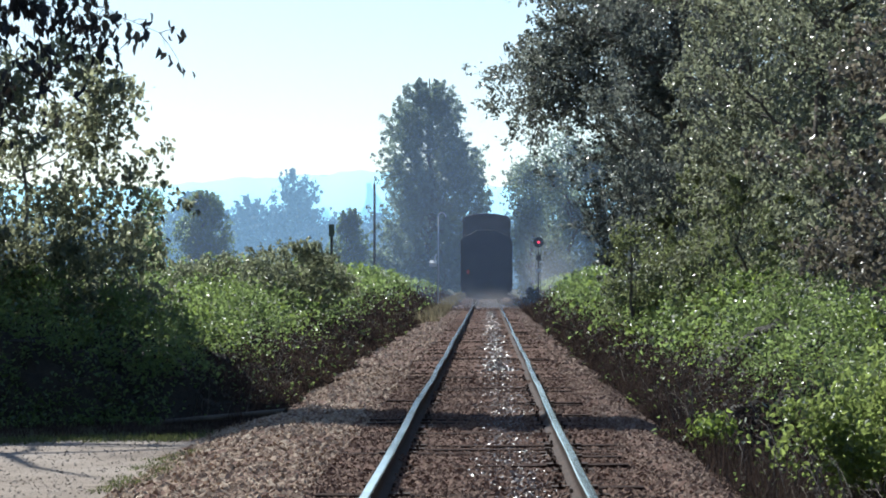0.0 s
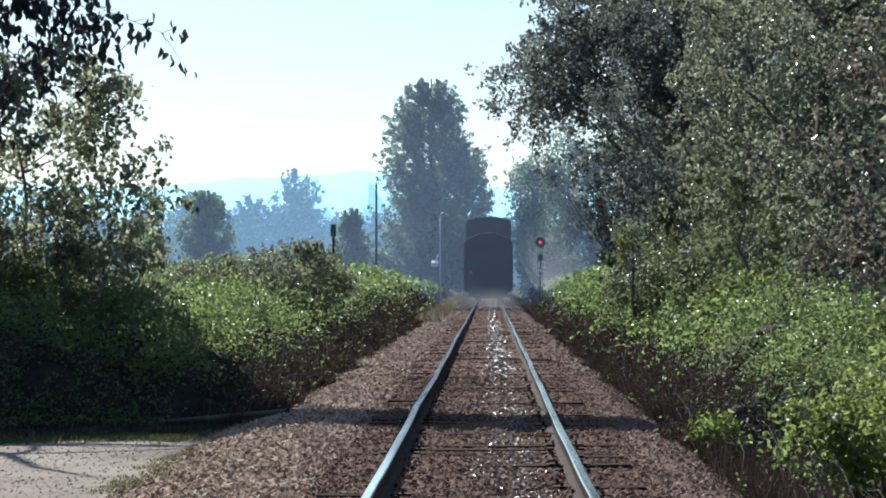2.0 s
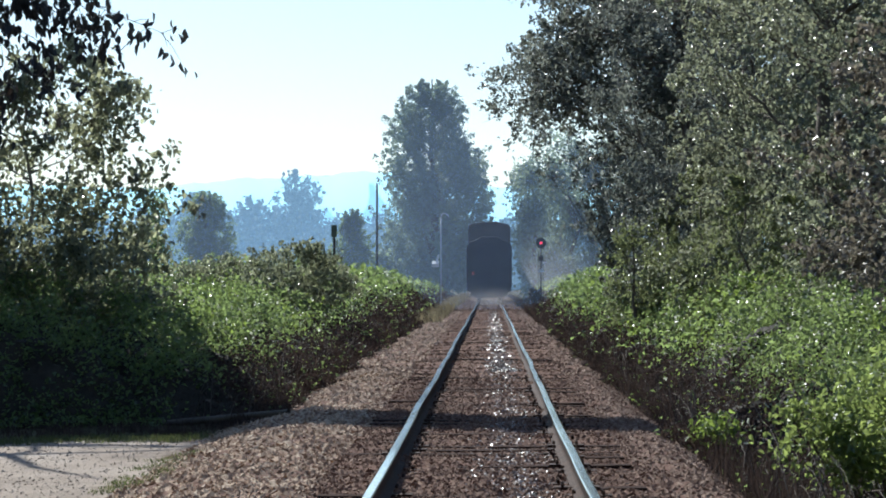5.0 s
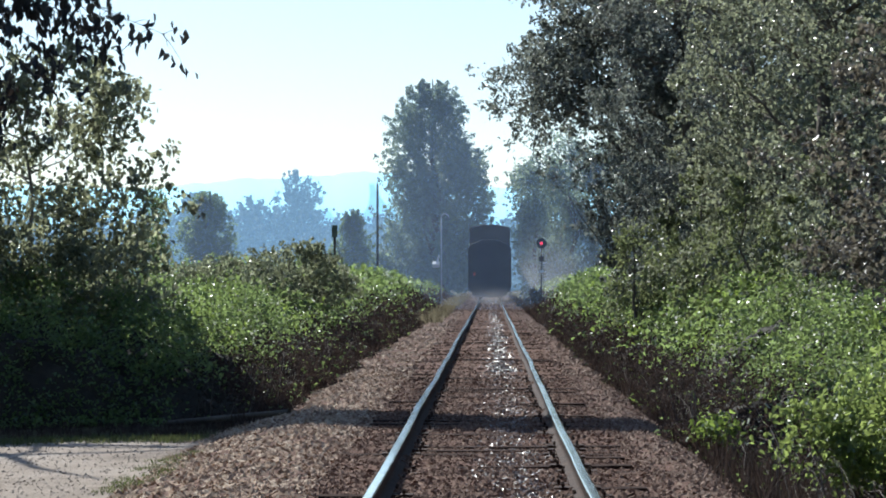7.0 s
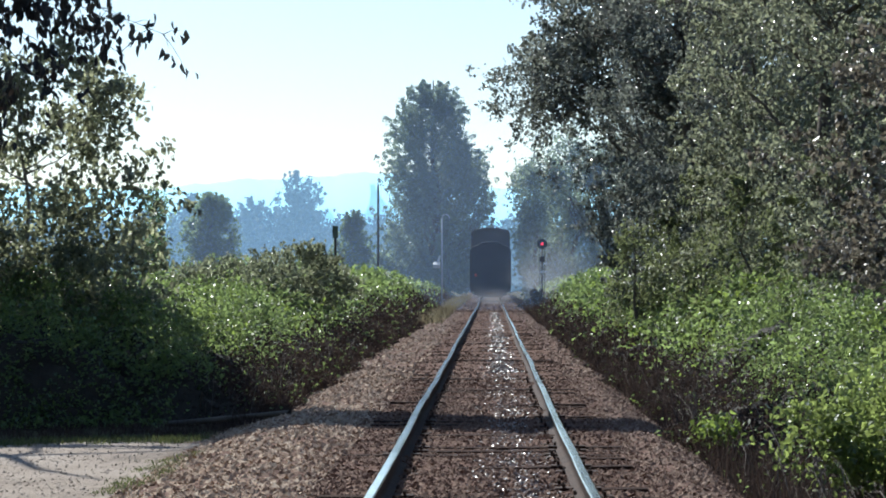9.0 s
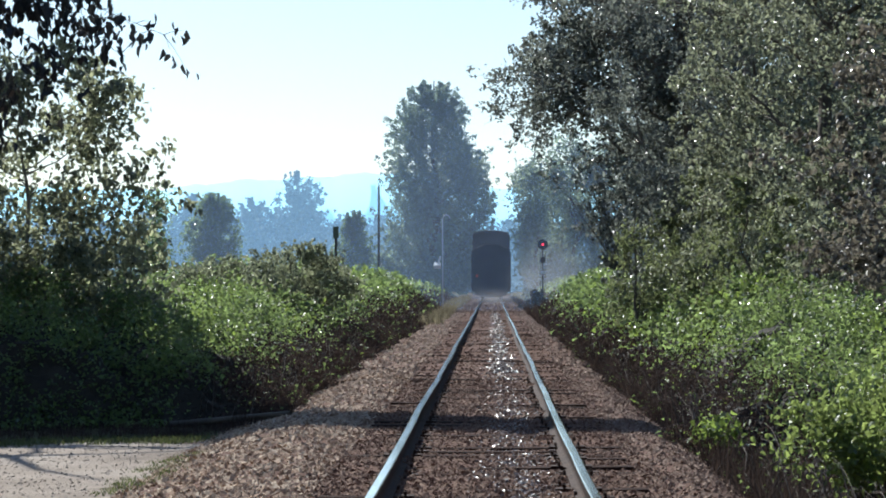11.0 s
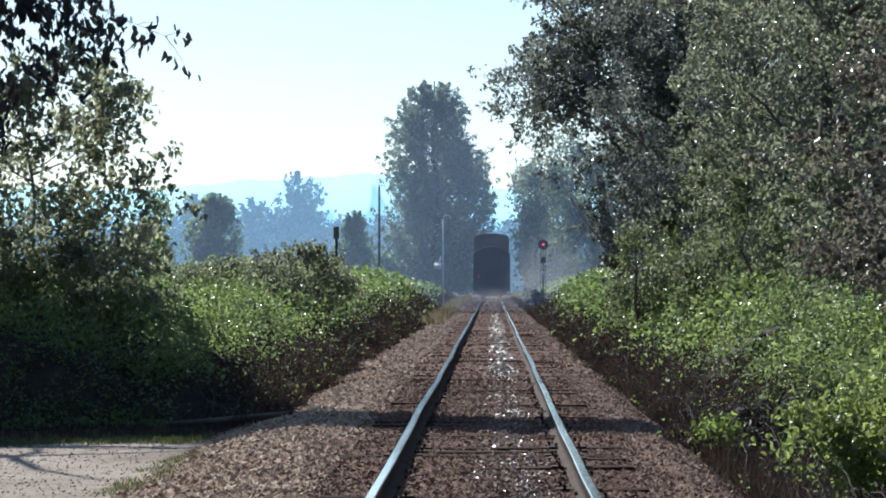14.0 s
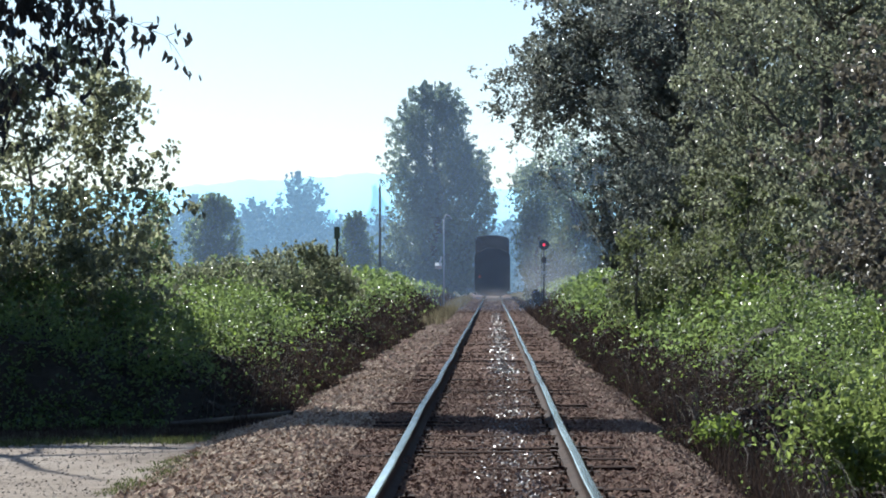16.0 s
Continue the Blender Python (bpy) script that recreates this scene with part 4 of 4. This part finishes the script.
def dust_puff(at, wide, high, thick, colour=(0.72, 0.74, 0.76)):
    """One billow of dust: a bulging shell, thickest in its middle."""
    m = haze_material("dust", thick, 1.0, 1.2)
    nt = m.node_tree
    sep = next(n for n in nt.nodes if n.bl_idname == "ShaderNodeSeparateXYZ")
    far = nt.nodes.new("ShaderNodeVectorMath")
    far.operation = "LENGTH"
    tc = next(n for n in nt.nodes if n.bl_idname == "ShaderNodeTexCoord")
    nt.links.new(tc.outputs["Object"], far.inputs[0])
    mr = next(n for n in nt.nodes if n.bl_idname == "ShaderNodeMapRange" and n.interpolation_type == "SMOOTHSTEP")
    nt.links.new(far.outputs["Value"], mr.inputs["Value"])
    nt.nodes.remove(sep)
    next(n for n in nt.nodes if n.bl_idname == "ShaderNodeBsdfTranslucent").inputs["Color"].default_value = (*colour, 1)
    r, a = np.meshgrid(np.linspace(0.02, 1, 9), np.linspace(0, 2 * np.pi, 25))
    v = np.stack([(r * np.cos(a)).ravel(), (0.25 * r * r).ravel(), (r * np.sin(a)).ravel()], 1)
    i = (np.arange(24)[:, None] * 9 + np.arange(8)[None]).ravel()[:, None]
    ob = new("dust_cloud", mesh_from("dust_cloud", v, i + np.array([0, 1, 10, 9]), m, True))
    ob.matrix_basis = Matrix.Translation(at) @ Matrix.Diagonal((wide, 2.0, high, 1))
    return tagged(ob, "thin pale dust drifting beside the train", "dust", "dust behind the train", "stuff")


dust_puff((3.6, 170, 2.6), 2.8, 3.8, 0.07)
dust_puff((5.2, 178, 2.0), 3.4, 3.2, 0.08)
dust_puff((2.6, 184, 1.6), 2.2, 2.8, 0.06)
# Two sheets put blue air haze over everything behind them.
haze_sheet("haze", 231, -90, 70, 60, 0.055, "thin blue see-through sheet standing in for air haze over the fields")
haze_sheet("haze", 138, -45, 30, 40, 0.05, "thin blue see-through sheet standing in for air haze over the fields")


# ---- poles, signs and the signal ----
def utility_pole():
    p = thing("utility_pole", (-8.05, 180, -0.4), "dark bare wooden utility pole above the brambles", "pole")
    part("pole", add_rod(bmesh.new(), (0, 0, -0.3), (0, 0, 8.8), 0.11, 0.08), POLE_WOOD, p, smooth=True)
    part("pole_cap", add_rod(bmesh.new(), (0, 0, 8.8), (0, 0, 8.9), 0.09, 0.04), IRON, p)


def mast():
    p = thing("mast", (-2.88, 150, -0.35), "slim galvanised mast with small white boxes beside the track", "mast")
    part("post", add_rod(bmesh.new(), (0, 0, -0.2), (0, 0, 5.7), 0.055, 0.04), MAST, p, smooth=True)
    bm = bmesh.new()
    last = None
    for k in range(11):
        t = math.pi * (1 - k / 10)
        q = (0.22 + 0.22 * math.cos(t), 0, 5.7 + 0.25 * math.sin(t))
        if last:
            add_rod(bm, last, q, 0.03, seg=6)
        last = q
    part("hook", bm, MAST, p)
    part("box", add_box(bmesh.new(), (-0.32, 0, 2.92), (0.42, 0.4, 0.24), 0.02, Matrix.Rotation(radians(28), 4, "X")), WHITE, p, "white metal box")
    part("bracket", add_box(bmesh.new(), (-0.2, 0, 3.25), (0.12, 0.1, 0.5), 0.02, Matrix.Rotation(0.3, 4, "Y")), WHITE, p)


def track_sign():
    p = thing("track_sign", (-4.6, 75, -0.3), "small dark green track sign on a thin post", "sign")
    part("post", add_box(bmesh.new(), (0, 0, 1.7), (0.07, 0.05, 3.5), 0.008), POLE_WOOD, p)
    part("sign_plate", add_box(bmesh.new(), (0, -0.04, 3.38), (0.17, 0.012, 0.36), 0.004), SIGN, p, "dark green plate")


def signal():
    p = thing("railway_signal", (3.05, 148, -0.3), "black searchlight railway signal showing red on a dark mast", "signal")
    part("mast", add_rod(bmesh.new(), (0, 0, 0), (0, 0, 3.9), 0.055, 0.045), IRON, p, smooth=True)
    disc = part("background_disc", add_rod(bmesh.new(), (0, -0.22, 4.1), (0, -0.19, 4.1), 0.31, seg=28), BLACK, p)
    part("lamp_housing", add_rod(bmesh.new(), (0, -0.19, 4.1), (0, 0.2, 4.1), 0.16, 0.12, 16), BLACK, p)
    part("lens", add_rod(bmesh.new(), (0, -0.245, 4.1), (0, -0.222, 4.1), 0.075, seg=18), RED_LAMP, disc, "glowing red lens")
    bm = bmesh.new()
    for k in range(9):
        t0, t1 = math.pi * k / 9, math.pi * (k + 1) / 9
        add_box(bm, (0.12 * math.cos((t0 + t1) / 2), -0.32, 4.1 + 0.12 * math.sin((t0 + t1) / 2)), (0.045, 0.2, 0.012), 0, Matrix.Rotation(-(t0 + t1) / 2 + math.pi / 2, 4, "Y"))
    part("hood", bm, BLACK, disc)
    part("bracket", add_box(bmesh.new(), (0, -0.05, 3.2), (0.24, 0.16, 0.34), 0.02), IRON, p)
    part("ladder", add_box(add_box(bmesh.new(), (-0.14, 0.25, 2.0), (0.03, 0.03, 3.6)), (0.14, 0.25, 2.0), (0.03, 0.03, 3.6)), IRON, p)
    part("number_plate", add_box(bmesh.new(), (0.02, -0.09, 2.45), (0.3, 0.02, 0.16), 0.004), WHITE, p, "small white plate")
    part("side_plate", add_box(bmesh.new(), (0.2, -0.05, 2.95), (0.16, 0.02, 0.1), 0.004), WHITE, p)
    part("base", add_box(bmesh.new(), (0, 0, 0.15), (0.5, 0.5, 0.5), 0.03), MAST, p)


def fallen_log():
    p = thing("fallen_log", (0, 0, 0), "dark fallen pole lying on the grass beside the ballast", "log")
    a, b = np.array([-4.3, 33.4, -0.3]), np.array([-2.5, 31.9, -0.06])
    under("log", tubes_mesh("log", [(np.linspace(a, b, 7), np.linspace(0.045, 0.035, 7))], POLE_WOOD, 9), p)


utility_pole(), mast(), track_sign(), signal(), fallen_log()


# ---- the train ----
def car_shell(bm, w, y0, y1, z0, z1, shoulder, arch):
    """A closed car body of rounded section, its ends slightly rounded."""
    pts = [(-w / 2 + 0.12, z0), (-w / 2, z0 + 0.35)]
    for k in range(7):
        t = k / 6 * math.pi / 2
        pts.append((-w / 2 + shoulder * (1 - math.cos(t)), z1 - arch - shoulder + shoulder * math.sin(t)))
    n = len(pts)
    pts += [(-0.35 * w / 2, z1 - 0.12 * arch), (0.35 * w / 2, z1 - 0.12 * arch)]
    pts += [(-a, b) for a, b in reversed(pts[:n])]
    rows = []
    for y, s in ((y0, 0.985), (y0 + 0.02, 0.995), (y0 + 0.06, 1.0), (y1 - 0.06, 1.0), (y1 - 0.02, 0.995), (y1, 0.985)):
        zc = (z0 + z1) / 2
        rows.append([bm.verts.new((a * s, y, zc + (b - zc) * s)) for a, b in pts])
    for a, b in zip(rows, rows[1:]):
        for i in range(len(pts)):
            j = (i + 1) % len(pts)
            bm.faces.new((a[i], a[j], b[j], b[i]))
    bm.faces.new(rows[0][::-1])
    bm.faces.new(rows[-1])
    bmesh.ops.recalc_face_normals(bm, faces=bm.faces)
    return bm


def bogie(train, y):
    bm = bmesh.new()
    for sx in (-1.0, 1.0):
        add_box(bm, (sx, y, 0.5), (0.16, 2.2, 0.22), 0.03)
        for dy in (-0.85, 0.85):
            add_box(bm, (sx, y + dy, 0.48), (0.2, 0.3, 0.3), 0.03)
    add_box(bm, (0, y, 0.58), (2.1, 0.4, 0.25), 0.03)
    part("bogie", bm, IRON, train, "dark cast bogie frame")
    for dy in (-0.85, 0.85):
        axle = part("wheelset", add_rod(bmesh.new(), (-0.95, y + dy, 0.46), (0.95, y + dy, 0.46), 0.08), IRON, train)
        for sx in (-0.75, 0.75):
            bm = add_rod(bmesh.new(), (sx - 0.05, y + dy, 0.46), (sx + 0.05, y + dy, 0.46), 0.46, seg=24)
            part("wheel", add_rod(bm, (sx * 0.94 - 0.02, y + dy, 0.46), (sx * 0.94 + 0.02, y + dy, 0.46), 0.49, seg=24), IRON, axle)


def freight_car(name, y0, length, w, z1, shoulder, arch, mat, label, ribs=True):
    car = thing(name, (0, 0, 0), label, "railway car", "cars of the train")
    part("body", car_shell(bmesh.new(), w, y0, y0 + length, 0.66, z1, shoulder, arch), mat, car)
    bm = bmesh.new()
    for sx in (-w / 2 + 0.1, -w / 6, w / 6, w / 2 - 0.1):
        add_box(bm, (sx, y0 - 0.03, (1.0 + z1) / 2 - 0.3), (0.1, 0.1, (z1 - 1.0) * 0.7), 0.01)
    for z in (1.7, 2.6):
        add_box(bm, (0, y0 - 0.02, z), (w * 0.92, 0.09, 0.09), 0.01)
    part("end_rib", bm, mat, car)
    part("sill", add_box(bmesh.new(), (0, y0 + length / 2, 0.85), (2.0, length + 0.2, 0.24), 0.03), IRON, car)
    bm = bmesh.new()
    for sx in (-w / 2 + 0.12, -w / 2 + 0.52):
        add_box(bm, (sx, y0 - 0.16, 2.4), (0.03, 0.03, 2.8))
    for k in range(7):
        add_rod(bm, (-w / 2 + 0.12, y0 - 0.16, 1.15 + k * 0.4), (-w / 2 + 0.52, y0 - 0.16, 1.15 + k * 0.4), 0.013, seg=6)
    part("ladder", bm, IRON, car)
    bm = bmesh.new()
    for k in range(16):
        a, b = k / 16 * math.tau, (k + 1) / 16 * math.tau
        add_rod(bm, (0.75 + 0.26 * math.cos(a), y0 - 0.22, 2.75 + 0.26 * math.sin(a)), (0.75 + 0.26 * math.cos(b), y0 - 0.22, 2.75 + 0.26 * math.sin(b)), 0.016, seg=6)
    add_rod(bm, (0.5, y0 - 0.22, 2.75), (1.0, y0 - 0.22, 2.75), 0.012, seg=6)
    add_rod(bm, (0.75, y0 - 0.22, 2.5), (0.75, y0 - 0.22, 3.0), 0.012, seg=6)
    add_rod(bm, (0.75, y0 - 0.22, 2.75), (0.75, y0, 2.75), 0.03, seg=8)
    part("brake_wheel", bm, IRON, car)
    part("end_platform", add_box(bmesh.new(), (0, y0 - 0.15, 1.0), (w * 0.9, 0.35, 0.06), 0.01), IRON, car)
    bm = add_box(bmesh.new(), (0, y0 + 0.05, 0.56), (2.5, 0.12, 0.34), 0.03)
    add_box(bm, (0, y0 + 0.1, 0.36), (1.9, 0.1, 0.22), 0.03)
    part("buffer_beam", bm, IRON, car)
    for sx in (-w / 2 + 0.2, w / 2 - 0.2):
        bm = bmesh.new()
        add_rod(bm, (sx - 0.15, y0, 0.35), (sx + 0.15, y0, 0.35), 0.02, seg=6)
        for e in (-0.15, 0.15):
            add_rod(bm, (sx + e, y0, 0.35), (sx + e, y0, 0.9), 0.02, seg=6)
        part("step_stirrup", bm, IRON, car)
    bm = add_box(bmesh.new(), (0, y0 - 0.35, 0.86), (0.22, 0.8, 0.22), 0.03)
    add_box(bm, (0.06, y0 - 0.72, 0.86), (0.3, 0.26, 0.3), 0.05)
    part("coupler", bm, IRON, car)
    for y in (y0 + 1.9, y0 + length - 1.9):
        bogie(car, y)
    return car


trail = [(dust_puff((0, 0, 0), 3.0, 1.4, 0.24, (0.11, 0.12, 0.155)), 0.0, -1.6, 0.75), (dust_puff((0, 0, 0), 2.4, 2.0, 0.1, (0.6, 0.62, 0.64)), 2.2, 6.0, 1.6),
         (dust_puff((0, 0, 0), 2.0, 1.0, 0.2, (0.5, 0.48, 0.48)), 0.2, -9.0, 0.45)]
cars = [freight_car("covered_hopper_car", 0, 12.8, 3.08, 4.42, 0.55, 0.3, CAR_DARK, "dark dusty covered hopper car at the tail of the train"),
        freight_car("tall_boxcar", 14.2, 16.5, 3.1, 5.75, 0.35, 0.15, CAR_BROWN, "tall dark brown boxcar coupled ahead of the hopper")]
bm = add_box(bmesh.new(), (-1.1, -0.2, 1.9), (0.16, 0.12, 0.22), 0.02)
part("tail_marker", bm, RED_PAINT, cars[0], "small red tail marker")


# ---- movement ----
def motions():
    times = [0.0, 2.0, 4.0, 6.0, 8.0, 10.0, 12.0, 14.0, 16.0]
    for car in cars:
        walk(car, [(t, pose(0, 149.0 + 4.25 * t, 0.17)) for t in times])
    for puff, x, y, z in trail:
        size = puff.matrix_basis.to_scale()
        walk(puff, [(t, pose(x, 149.0 + 4.25 * t + y, z) @ Matrix.Diagonal((*size, 1))) for t in times])
    walk(sway_tree, [(t * 0.5, pose(-7.15, 39.0, -0.35, 0.4 * math.sin(t * 1.1), 0.9 * math.sin(t * 1.37 + 0.4 * math.sin(t)), 0.8 * math.sin(t * 0.9))) for t in range(33)])
    walk(bough, [(t * 0.5, pose(-6.42, 19.2, -0.36, 0.15 * math.sin(t * 0.8), 0.12 * math.sin(t * 1.6), 0.15 * math.sin(t * 1.1))) for t in range(33)])
    walk(lean_tree, [(0.0, pose(-28.3, 251, -0.4)), (6.5, pose(-28.3, 251, -0.4)), (8.0, pose(-28.3, 251, -0.4, 0, 1.0)), (9.0, pose(-28.3, 251, -0.4, 0, 3.0)),
                     (12.0, pose(-28.3, 251, -0.4, 0, 4.0)), (14.0, pose(-28.3, 251, -0.4, 0, 4.5)), (16.0, pose(-28.3, 251, -0.4, 0, 3.5))])


motions()
